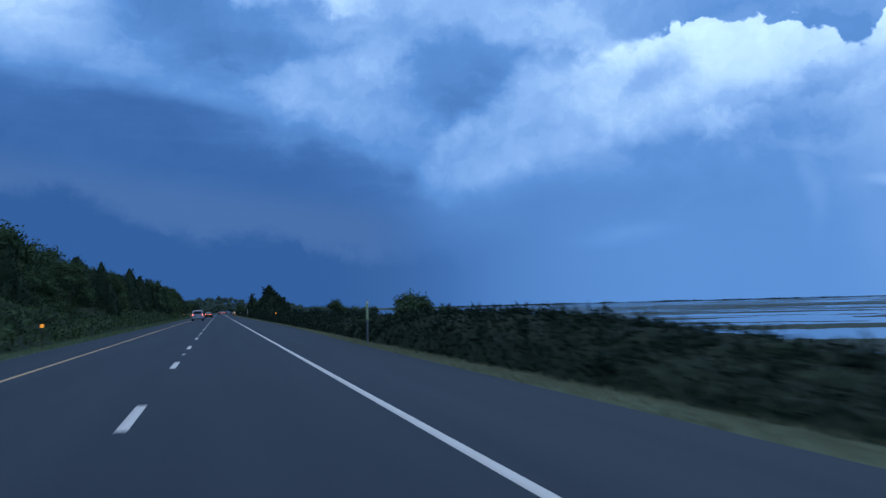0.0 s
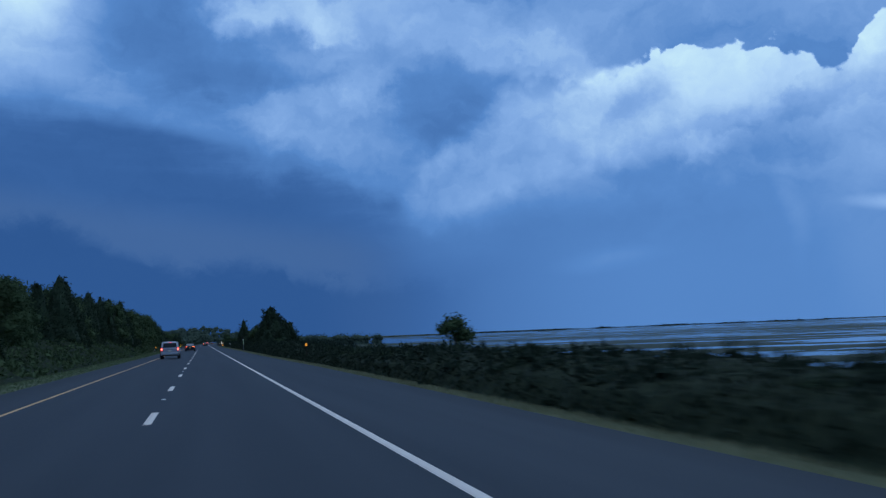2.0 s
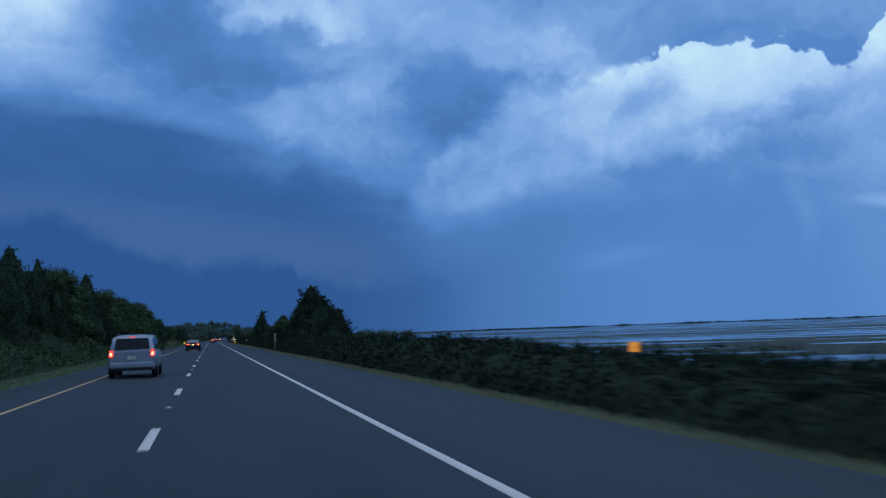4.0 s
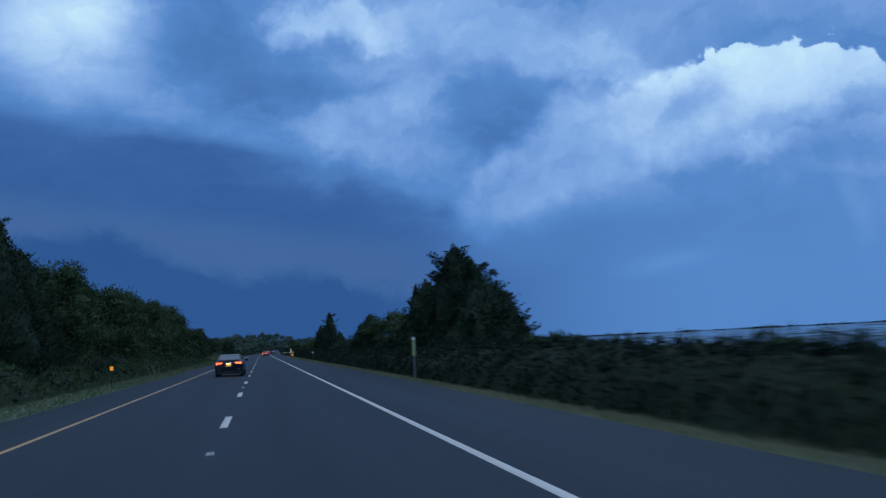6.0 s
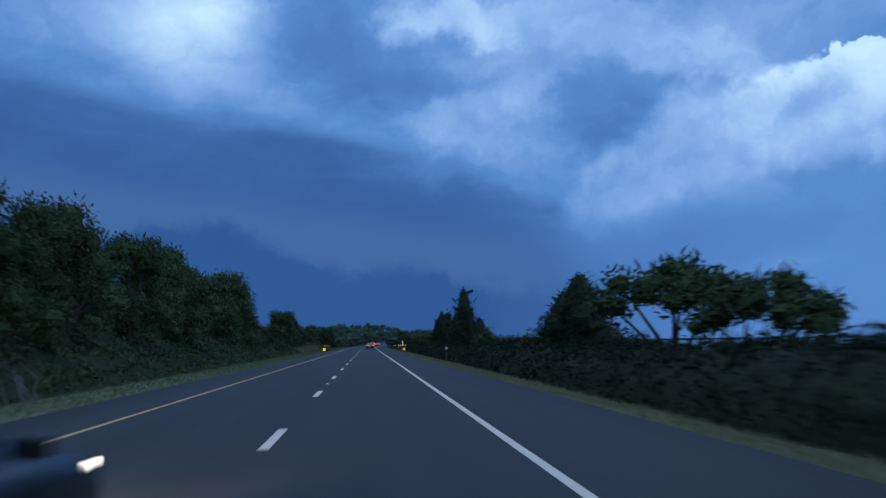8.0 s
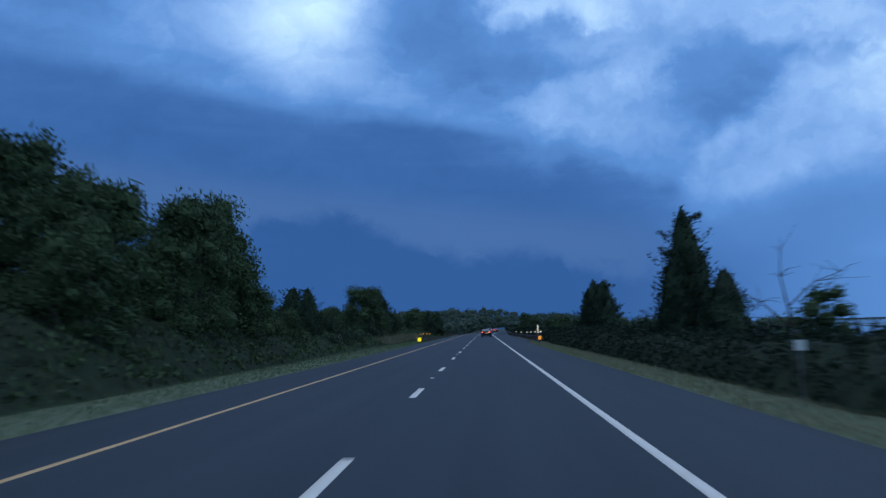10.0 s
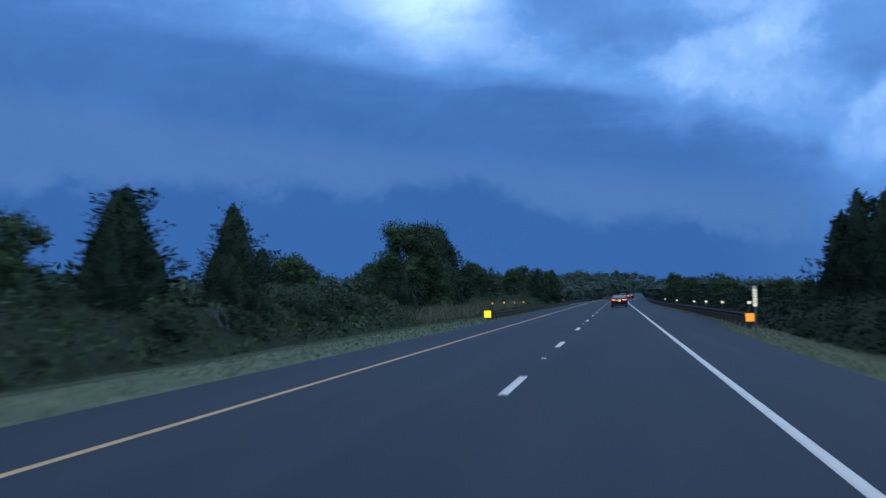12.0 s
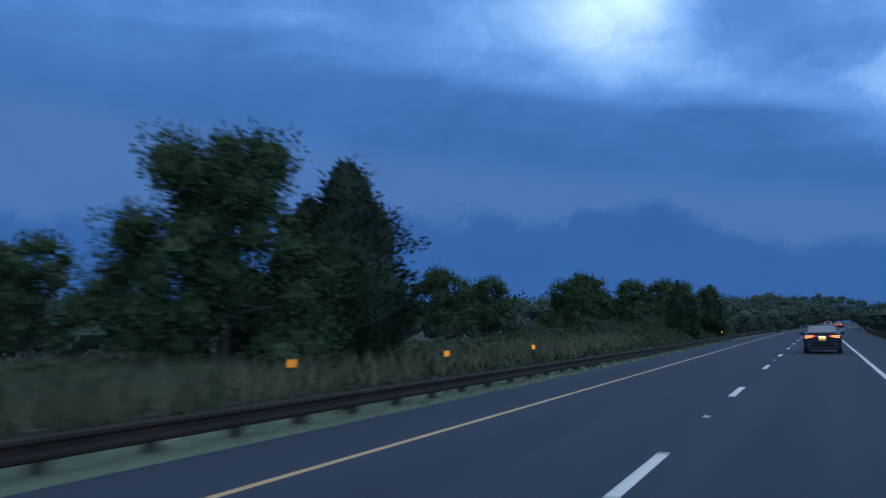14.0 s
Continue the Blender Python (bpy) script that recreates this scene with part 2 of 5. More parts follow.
ASPHALT = material("asphalt", (0.016, 0.023, 0.031), (0.037, 0.045, 0.055), 1.0, 60, 0.8, bump=0.006, stretch=(1.1, 0.035, 1))
# the white is warmed in its base colour to stand in for headlights
WHITE_PAINT = material("white_road_paint", (0.86, 0.71, 0.58), (1.0, 0.88, 0.75), 2.0, 50, 0.6, bump=0.003)
YELLOW_PAINT = material("yellow_road_paint", (0.60, 0.34, 0.13), (0.86, 0.50, 0.22), 1.2, 50, 0.65, bump=0.003)
EARTH = material("scrub_earth", (0.035, 0.045, 0.025), (0.075, 0.08, 0.04), 0.2, 6, 0.95, bump=0.05)
MARSH = material("marsh_grass", (0.026, 0.040, 0.026), (0.058, 0.070, 0.042), 0.05, 1.3, 0.95, bump=0.06)
VERGE = material("verge_grass", (0.10, 0.125, 0.065), (0.19, 0.205, 0.11), 0.5, 18, 0.95, bump=0.03)
BLADE = material("grass_blade", (0.17, 0.175, 0.10), (0.34, 0.33, 0.19), 0.6, 10, 0.9, bump=0, island=0.6, spec=0.2)
BLADE_GREEN = material("mown_grass_blade", (0.075, 0.115, 0.055), (0.17, 0.205, 0.10), 0.6, 10, 0.9, bump=0, island=0.6, spec=0.2)
REED = material("dry_reed", (0.095, 0.105, 0.06), (0.28, 0.235, 0.14), 0.5, 10, 0.9, bump=0, island=0.6, spec=0.2)
LEAF = material("broad_leaf", (0.038, 0.064, 0.028), (0.096, 0.132, 0.056), 0.4, 6, 0.85, bump=0, island=0.3, obj=0.35, spec=0.15)
NEEDLE = material("cedar_needle", (0.016, 0.028, 0.015), (0.040, 0.062, 0.030), 0.5, 8, 0.85, bump=0, island=0.4, obj=0.2, spec=0.2)
SCRUB = material("scrub_leaf", (0.014, 0.025, 0.016), (0.036, 0.050, 0.030), 0.3, 6, 0.9, bump=0, island=0.3, spec=0.1)
BUSH = material("bush_leaf", (0.014, 0.027, 0.015), (0.062, 0.088, 0.045), 0.3, 6, 0.9, bump=0, island=0.3, obj=0.8, spec=0.12)
# bluer than the near leaves: distance haze is put into the colour
WOODS = material("hazed_wood_leaf", (0.042, 0.066, 0.050), (0.100, 0.130, 0.085), 0.12, 2, 0.9, bump=0, island=0.5, spec=0.15)
# dark green for the mound under the leaves: self-shadow put into the colour
INNER_SHADE = material("thicket_inner_shade", (0.013, 0.021, 0.012), (0.046, 0.058, 0.030), 2.5, 16, 0.95, bump=0.05, spec=0.1)
BARK = material("bark", (0.05, 0.042, 0.034), (0.12, 0.10, 0.08), 4, 30, 0.95, bump=0.03)
DEAD_TWIG = material("bleached_dead_twig", (0.13, 0.13, 0.12), (0.26, 0.25, 0.23), 4, 30, 0.9, bump=0.01)
RUST = material("weathered_steel", (0.030, 0.019, 0.014), (0.075, 0.045, 0.032), 2, 40, 0.85, 0.3, 0.004)
WOOD = material("guard_post_timber", (0.05, 0.04, 0.032), (0.11, 0.085, 0.065), 3, 40, 0.9, bump=0.008)
STEEL = material("galvanised_steel", (0.13, 0.14, 0.14), (0.22, 0.23, 0.23), 5, 60, 0.55, 0.6, 0.002)
# retroreflective sheeting: an added glow stands in for headlight beams that aren't built
SHEET_YELLOW = glowing("headlit_sheeting_yellow", (0.9, 0.72, 0.03), (1.0, 0.78, 0.02), 0.75)
SHEET_ORANGE = glowing("headlit_sheeting_orange", (0.9, 0.33, 0.03), (1.0, 0.36, 0.03), 0.7)
SHEET_WHITE = glowing("headlit_sheeting_white", (0.85, 0.82, 0.70), (1.0, 0.88, 0.62), 0.6)
SHEET_GREEN = glowing("headlit_sheeting_green", (0.16, 0.30, 0.16), (0.75, 0.85, 0.30), 0.05, 0.5)
PALE = material("pale_sign_bars", (0.55, 0.58, 0.54), (0.72, 0.74, 0.70), 8, 60, 0.5, bump=0)
SIGN_BAR = material("dull_sign_bars", (0.20, 0.28, 0.24), (0.32, 0.40, 0.35), 8, 60, 0.5, bump=0)
LENS_PALE = material("marker_lens", (0.70, 0.66, 0.58), (0.90, 0.86, 0.78), 9, 80, 0.3, bump=0)


def water_material():
    m = bpy.data.materials.new("still_water")
    m.use_nodes = True
    nt = m.node_tree
    p = nt.nodes["Principled BSDF"]
    p.inputs["Base Color"].default_value = (0.02, 0.035, 0.045, 1)
    p.inputs["Roughness"].default_value = 0.05
    p.inputs["IOR"].default_value = 1.33
    tc, n, b = nt.nodes.new("ShaderNodeTexCoord"), nt.nodes.new("ShaderNodeTexNoise"), nt.nodes.new("ShaderNodeBump")
    n.inputs["Scale"].default_value, n.inputs["Detail"].default_value = 1.6, 4
    b.inputs["Strength"].default_value, b.inputs["Distance"].default_value = 0.2, 0.03
    nt.links.new(tc.outputs["Object"], n.inputs["Vector"])
    nt.links.new(n.outputs["Fac"], b.inputs["Height"])
    nt.links.new(b.outputs[0], p.inputs["Normal"])
    return m


WATER = water_material()


# ---- mesh helpers ----
def quad_mesh(name, v, f, mat, smooth=False):
    v, f = np.asarray(v, np.float32), np.asarray(f, np.int32)
    me = bpy.data.meshes.new(name)
    me.vertices.add(len(v))
    me.vertices.foreach_set("co", v.ravel())
    me.loops.add(4 * len(f))
    me.loops.foreach_set("vertex_index", f.ravel())
    me.polygons.add(len(f))
    me.polygons.foreach_set("loop_start", np.arange(len(f), dtype=np.int32) * 4)
    me.polygons.foreach_set("use_smooth", np.full(len(f), smooth, dtype=bool))
    me.update(calc_edges=True)
    me.validate()
    me.materials.append(mat)
    return me


def part(name, me, mat=None, parent=None, label=""):
    """Links a mesh, or a bmesh, as one object under a thing."""
    if isinstance(me, bmesh.types.BMesh):
        bm, me = me, bpy.data.meshes.new(name)
        bmesh.ops.recalc_face_normals(bm, faces=bm.faces)
        bm.to_mesh(me)
        bm.free()
    if mat and not me.materials:
        me.materials.append(mat)
    ob = new(name, me)
    if parent:
        ob.parent = parent
    return tagged(ob, label) if label else ob


def thing(name, m, label, category, group="", kind=""):
    ob = new(name)
    ob.empty_display_size = 0.2
    ob.matrix_basis = m
    return tagged(ob, label, category, group, kind)


def box(x, y, z, sx, sy, sz, bevel=0.0):
    bm = bmesh.new()
    bmesh.ops.create_cube(bm, size=1, matrix=Matrix.Translation((x, y, z)) @ Matrix.Diagonal((sx, sy, sz, 1)))
    if bevel:
        bmesh.ops.bevel(bm, geom=list(bm.edges), offset=bevel, segments=2, affect="EDGES", profile=0.6)
    return bm


def tubes(paths, sides=7):
    """Tapered tubes along paths of (x, y, z, radius)."""
    vs, fs, n = [], [], 0
    a = np.linspace(0, 2 * np.pi, sides, endpoint=False)
    for path in paths:
        path = np.asarray(path, float)
        for i, (x, y, z, r) in enumerate(path):
            d = path[min(i + 1, len(path) - 1), :3] - path[max(i - 1, 0), :3]
            d /= np.linalg.norm(d) + 1e-9
            s = np.cross(d, (0.31, 0.95, 0.02))
            s /= np.linalg.norm(s)
            u = np.cross(d, s)
            vs.append(np.array([x, y, z]) + r * (np.cos(a)[:, None] * s + np.sin(a)[:, None] * u))
            if i:
                for k in range(sides):
                    b, c = n + (i - 1) * sides, n + i * sides
                    fs.append((b + k, b + (k + 1) % sides, c + (k + 1) % sides, c + k))
        n += len(path) * sides
    return np.concatenate(vs), np.array(fs)


def cards(c, d, length, width, rng):
    """Small pointed leaves at c that point along d."""
    n = len(c)
    d = d / (np.linalg.norm(d, axis=1, keepdims=True) + 1e-9)
    s = np.cross(d, rng.normal(size=(n, 3)))
    s /= np.linalg.norm(s, axis=1, keepdims=True) + 1e-9
    l, w = (np.reshape(q, (-1, 1)) * np.ones((n, 1)) for q in (length, width))
    v = np.stack([c - d * l * 0.5, c + s * w * 0.5 - d * l * 0.08, c + d * l * 0.5, c - s * w * 0.5 - d * l * 0.08], 1)
    return v.reshape(-1, 3), np.arange(4 * n).reshape(-1, 4)


def cube_ball(k):
    vs, fs = [], []
    g = np.tan(np.linspace(-1, 1, k + 1) * np.pi / 4)
    for ax in range(3):
        for sg in (-1, 1):
            base = len(vs)
            for i in g:
                for j in g:
                    p = np.zeros(3)
                    p[ax], p[(ax + 1) % 3], p[(ax + 2) % 3] = sg, i, j * sg
                    vs.append(p / np.linalg.norm(p))
            for i in range(k):
                for j in range(k):
                    q = base + i * (k + 1) + j
                    fs.append((q, q + k + 1, q + k + 2, q + 1))
    return np.array(vs), np.array(fs)


BALL2, BALL3 = cube_ball(2), cube_ball(3)


def joined(pieces):
    vs, fs, n = [], [], 0
    for v, f in pieces:
        vs.append(v), fs.append(f + n)
        n += len(v)
    return np.concatenate(vs), np.concatenate(fs)


def lumps(centres, radii, per, leaf, rng, ball=BALL2, core=0.56, squash=0.85, sprigs=0):
    """Leafy lumps: an uneven dark heart in each, leaves all over it."""
    out = []
    bv, bf = ball
    per = np.broadcast_to(per, len(radii))
    for c, r, p in zip(centres, radii, per):
        k = 1 + 0.25 * np.sin(bv @ rng.normal(size=3) * 4 + rng.uniform(0, 6))
        out.append((c + bv * (core * r) * k[:, None] * (1, 1, squash), bf))
        n = max(6, int(p * r * r))
        u = rng.normal(size=(n, 3))
        u /= np.linalg.norm(u, axis=1, keepdims=True)
        at = c + u * (r * rng.uniform(0.5, 1.12, (n, 1)) * (1 + 0.18 * np.sin(u @ rng.normal(size=(3, 1)) * 5))) * (1, 1, squash)
        out.append(cards(at, u * 0.5 + rng.normal(size=(n, 3)) * 0.6 + (0, 0, 0.15), leaf * rng.uniform(0.7, 1.5, n), leaf * rng.uniform(0.45, 0.8, n), rng))
        if sprigs:
            a = rng.uniform(0, 2 * np.pi, sprigs)
            at = c + np.stack([np.cos(a) * r * 0.6, np.sin(a) * r * 0.6, rng.uniform(0.55, 1.0, sprigs) * r], 1)
            out.append(cards(at, rng.normal(size=(sprigs, 3)) * 0.35 + (0, 0, 1), rng.uniform(0.25, 0.6, sprigs), leaf * 0.5, rng))
    return joined(out)


def vnoise(x, y, seed=0):
    """Smooth value noise, 0 to 1."""
    xi, yi = np.floor(x).astype(np.int64), np.floor(y).astype(np.int64)
    fx, fy = x - xi, y - yi
    fx, fy = fx * fx * (3 - 2 * fx), fy * fy * (3 - 2 * fy)

    def h(a, b):
        q = np.sin(a * 127.1 + b * 311.7 + seed * 74.7) * 43758.5453
        return q - np.floor(q)
    return (h(xi, yi) * (1 - fx) + h(xi + 1, yi) * fx) * (1 - fy) + (h(xi, yi + 1) * (1 - fx) + h(xi + 1, yi + 1) * fx) * fy


def fbm(x, y, seed=0):
    return 0.55 * vnoise(x, y, seed) + 0.28 * vnoise(2.1 * x, 2.1 * y, seed + 1) + 0.17 * vnoise(4.3 * x, 4.3 * y, seed + 2)


# ---- the lie of the land ----
FALL = -0.018          # crossfall of the carriageway
EDGE_L = -5.3
BEND = 470.0           # beyond this the road bends gently to the right


def edge_r(y):
    """Outer edge of the paved shoulder, which narrows slowly."""
    return np.interp(y, (0, 40, 60, 80, 110, 150, 225, 250, 285, 366, 380), (6.90, 7.00, 7.35, 7.50, 7.50, 7.05, 7.05, 6.85, 6.35, 6.20, 7.35))


def bend(y):
    return np.where(np.asarray(y) > BEND, (np.asarray(y, float) - BEND) ** 2 / 5200.0, 0.0)


def land(x, y):
    """Height of the ground. x is taken from the line of the lane dashes."""
    x, y = np.asarray(x, float), np.asarray(y, float)
    er = edge_r(y)
    z = FALL * np.clip(x, EDGE_L, er) - 0.05
    r = np.clip((x - er) / 1.3, 0, 1) * 0.14
    bank = np.clip((x - 11.0) / 7.0, 0, 1)
    r = r + bank * bank * (3 - 2 * bank) * 1.75
    east = np.clip((x - 14) / 8, 0, 1)
    wood = np.clip((y - 430) / 90, 0, 1) * np.clip((150 - x) / 60, 0, 1)
    wet = np.interp(y, (0, 70, 120, 260, 300), (-0.01, 0.03, 0.12, 0.16, 0.18))
    # low islands in long bands across the tidal flats
    u, w = 0.57 * x + 0.82 * y, 0.82 * x - 0.57 * y
    m = (fbm(u / 8.5, w / 42.0, 5) - 0.5) * 1.7 + wet
    marsh = east * (1 - wood) * np.where(m > 0.16, 0.16 + (m - 0.16) * 0.10, m)
    l = np.clip((EDGE_L - x) / 4.0, 0, 1) * 0.22 + np.clip((-9 - x) / 8, 0, 1) * 0.35
    return z - r - l + marsh + 0.03 * (vnoise(x / 1.7, y / 1.7, 9) - 0.5) * ((x > er) | (x < EDGE_L))


def strip(name, xs, ys, height, mat, lift=0.0, thick=0.0):
    """A sheet over lines xs (from the dash line) and stations ys, with a turned-down rim."""
    ys = np.asarray(ys, float)
    gx = np.stack([x(ys) if callable(x) else np.full(len(ys), float(x)) for x in xs], 1)
    gy = np.repeat(ys[:, None], len(xs), 1)
    gz = height(gx, gy) + lift
    if thick:
        gz[:, 0] -= thick
        gz[:, -1] -= thick
    v = np.stack([gx + bend(gy), gy, gz], -1).reshape(-1, 3)
    n, k = len(ys), len(xs)
    i = (np.arange(n - 1)[:, None] * k + np.arange(k - 1)).ravel()
    return quad_mesh(name, v, np.stack([i, i + 1, i + 1 + k, i + k], 1), mat, True)


def plane(x, y):
    return FALL * np.clip(x, -7, 8) + 0 * np.asarray(y)


ground = part("ground", strip("ground", np.r_[-1800, -900, -500, -300, -180, -120, np.arange(-80, -20, 6), np.arange(-20, 26, 0.65), np.arange(26, 90, 2.0), np.arange(90, 240, 3.2), np.arange(240, 300, 6), np.arange(300, 900, 25), 1000, 1300, 1800, 2400],
                              np.r_[-400, -200, -100, np.arange(-40, 480, 2.2), np.arange(480, 900, 12), np.arange(900, 2000, 50), 2300, 3000], land, MARSH))
ground.data.materials.append(EARTH)
ground.data.materials.append(VERGE)
cx = np.zeros(len(ground.data.polygons) * 3)
ground.data.polygons.foreach_get("center", cx)
cx = cx.reshape(-1, 3)
ox = cx[:, 0] - bend(cx[:, 1])
slot = np.where((ox < 8.7) & (ox > -9.5), 2, np.where(ox < 17, 1, 0)).astype(np.int32)
ground.data.polygons.foreach_set("material_index", slot)
tagged(ground, "flat land with mown verges, scrub and salt marsh", "ground", kind="structure")

water = part("water", strip("water", np.r_[13, 40, 120, 400, 1200, 2400], np.r_[-400, 0, 200, 400, 480, 800, 3000], lambda x, y: 0 * x - 1.93, WATER))
tagged(water, "still grey-blue tidal water between marsh islands", "water", kind="structure")

ROAD_Y = np.r_[np.arange(-60, 440, 10), np.arange(440, 940, 8)]
road = part("road", strip("road", [EDGE_L - 0.02, EDGE_L, -3.7, 0, 3.7, edge_r, lambda y: edge_r(y) + 0.02], ROAD_Y, plane, ASPHALT, 0, 0.12))
tagged(road, "dark grey asphalt carriageway with paved shoulders", "road", kind="structure")


def paint(name, x, w, ys, mat, label):
    at = lambda d: (lambda y: np.interp(y, *x) + d)
    return part(name, strip(name, [at(-w / 2 - 0.004), at(-w / 2), at(w / 2), at(w / 2 + 0.004)], ys, plane, mat, 0.004, 0.006), None, road, label)


paint("edge_line", ((0, 300, 350), (3.64, 3.64, 3.60)), 0.145, ROAD_Y, WHITE_PAINT, "solid white painted edge line")
paint("yellow_edge_line", ((0, 300, 370), (-3.36, -3.36, -3.46)), 0.105, ROAD_Y, YELLOW_PAINT, "solid worn yellow painted edge line")
dash_me = strip("lane_dash", [-0.079, -0.075, 0.075, 0.079], [0, 1.0, 2.0, 3.05], lambda x, y: 0 * x, WHITE_PAINT, 0.004, 0.006)
for k in range(-4, 64):
    y = 12.33 + 12.19 * k
    d = new("lane_dash", dash_me)
    d.parent = road
    d.location = (float(bend(y + 1.5)), y, 0.0)
    d.rotation_euler = (0, 0, -math.atan(max(0.0, y + 1.5 - BEND) / 2600.0))


# ---- trees ----
def crown_round(H, W, seed, count=36, per=190.0, leaf=0.24, base=0.16):
    """Trunk, limbs and leafy lumps of a broad-leaved tree."""
    rng = np.random.default_rng(seed)
    a, t = rng.uniform(0, 2 * np.pi, count), rng.uniform(0, 1, count) ** 0.85
    shape = np.sin(np.clip(0.22 + 0.78 * (1 - t), 0, 1) * np.pi * 0.60)
    zc = H * (base + 0.10) + t * H * (0.93 - base - 0.10)
    rad = W * 0.40 * shape * np.sqrt(rng.uniform(0.25, 1.0, count)) * (1 + 0.18 * np.sin(2 * a + rng.uniform(0, 6)))
    c = np.stack([rad * np.cos(a), rad * np.sin(a), zc], 1)
    r = W * rng.uniform(0.085, 0.165, count)
    c[0], r[0] = (0, 0, H * 0.52), W * 0.22
    c[1], r[1] = (0, 0, H * 0.70), W * 0.17
    c[2], r[2] = (0, 0, H * 0.38), W * 0.19
    c[:, 2] = np.minimum(c[:, 2], H - r * 0.8)
    paths = [[(0, 0, -0.3, H * 0.030), (0.02 * H, 0, H * 0.2, H * 0.022), (0, 0.01 * H, H * 0.45, H * 0.014), (0, 0, H * 0.7, H * 0.005)]]
    for q in c[3:13]:
        s = H * rng.uniform(0.16, 0.4)
        paths.append([(0.01 * H, 0, s, H * 0.011), (*(q * 0.5 + np.array([0, 0, s]) * 0.5 - (0, 0, 0.03 * H)), H * 0.008), (*q, H * 0.003)])
    many = np.full(count, per)
    many[:3] *= 0.8
    return tubes(paths), lumps(c, r, many, leaf, rng, core=0.50, sprigs=4)


def crown_cone(spires, seed, per=1500, leaf=0.34, blunt=1.75, tufts=1.6, limbs=0.0):
    """Ragged dark cedar of one or more spires: (x, y, height, width, foot)."""
    rng = np.random.default_rng(seed)
    paths, out = [], []
    for sx, sy, H, W, foot in spires:
        paths.append([(sx, sy, -0.3, H * 0.022), (sx, sy, H * 0.4, H * 0.014), (sx, sy, H * 0.93, H * 0.003)])
        ph = rng.uniform(0, 6, 4)

        def radius(z, a):
            t = np.clip((z - foot) / (H - foot), 0, 1)
            lobes = 1 + 0.20 * np.sin(2 * a + ph[0] + 3 * t) + 0.16 * np.sin(3 * a + ph[1] - 9 * t) + 0.14 * np.sin(17 * t + ph[2] + 2 * a)
            return W * 0.5 * (1 - t ** blunt) ** 0.85 * np.minimum(1, 0.55 + 2.2 * t) * lobes + 0.03
        zs = np.linspace(foot, H * 0.97, 12)
        aa = np.linspace(0, 2 * np.pi, 11)[:-1]
        gz, ga = np.meshgrid(zs, aa, indexing="ij")
        rr = radius(gz, ga) * 0.78
        v = np.stack([sx + rr * np.cos(ga), sy + rr * np.sin(ga), gz + 0.1 * np.sin(5 * ga + gz * 3)], -1).reshape(-1, 3)
        f = [(i * 10 + k, i * 10 + (k + 1) % 10, (i + 1) * 10 + (k + 1) % 10, (i + 1) * 10 + k) for i in range(11) for k in range(10)]
        out.append((v, np.array(f)))
        n = int(per * H * W / 18)
        z = foot + (H - foot) * (1 - np.sqrt(rng.uniform(0, 1, n))) * 1.0
        a = rng.uniform(0, 2 * np.pi, n)
        r = radius(z, a) * rng.uniform(0.72, 1.08, n)
        c = np.stack([sx + r * np.cos(a), sy + r * np.sin(a), z], 1)
        d = np.stack([np.cos(a), np.sin(a), rng.uniform(0.2, 1.4, n)], 1) + rng.normal(size=(n, 3)) * 0.35
        out.append(cards(c, d, leaf * rng.uniform(0.6, 1.5, n), leaf * rng.uniform(0.22, 0.42, n), rng))
        # sprays that stick out of the outline
        m = int(6 * H)
        z = foot + (H - foot) * rng.uniform(0.1, 0.97, m)
        a = rng.uniform(0, 2 * np.pi, m)
        for zi, ai in zip(z, a):
            r0, long = radius(zi, ai) * 0.85, rng.uniform(0.3, 0.75) * (0.5 + 0.6 * (1 - zi / H))
            s = np.linspace(0, 1, 9)[:, None]
            way = np.array([np.cos(ai), np.sin(ai), rng.uniform(0.3, 1.1)])
            c = np.array([sx + r0 * np.cos(ai), sy + r0 * np.sin(ai), zi]) + s * long * way + rng.normal(size=(9, 3)) * 0.05
            out.append(cards(c, way + rng.normal(size=(9, 3)) * 0.5, leaf * 0.75, leaf * 0.25, rng))
        # upswept tufts of foliage on the branch ends
        for zi, ai in zip(foot + (H - foot) * rng.uniform(0.12, 0.93, int(tufts * H)), rng.uniform(0, 2 * np.pi, int(tufts * H))):
            way = np.array([np.cos(ai), np.sin(ai), rng.uniform(0.25, 0.9)])
            mid = np.array([sx, sy, zi]) + radius(zi, ai) * np.array([np.cos(ai), np.sin(ai), 0])
            s = rng.uniform(0, 1, 34)[:, None]
            c = mid + way * (s * rng.uniform(0.5, 1.0) - 0.15) + rng.normal(size=(34, 3)) * (0.20 - 0.12 * s)
            out.append(cards(c, way + rng.normal(size=(34, 3)) * 0.6, leaf * 0.8, leaf * 0.3, rng))
        # long limbs that reach out of the outline and turn up at the end
        for zi, ai in zip(foot + (H - foot) * rng.uniform(0.25, 0.92, int(limbs * H)), rng.uniform(0, 2 * np.pi, int(limbs * H))):
            out_ = np.array([np.cos(ai), np.sin(ai), 0])
            far_ = rng.uniform(0.7, 1.5) * (0.55 + 0.6 * (1 - zi / H))
            s = rng.uniform(0, 1, (90, 1))
            c = np.array([sx, sy, zi]) + out_ * (radius(zi, ai) * 0.7 + s * far_) + (0, 0, 1) * (s ** 2 * far_ * 0.45)
            c = c + rng.normal(size=(90, 3)) * (0.24 - 0.17 * s) * (1, 1, 0.7)
            out.append(cards(c, out_ + (0, 0, 0.7) + rng.normal(size=(90, 3)) * 0.6, leaf * 0.75, leaf * 0.28, rng))
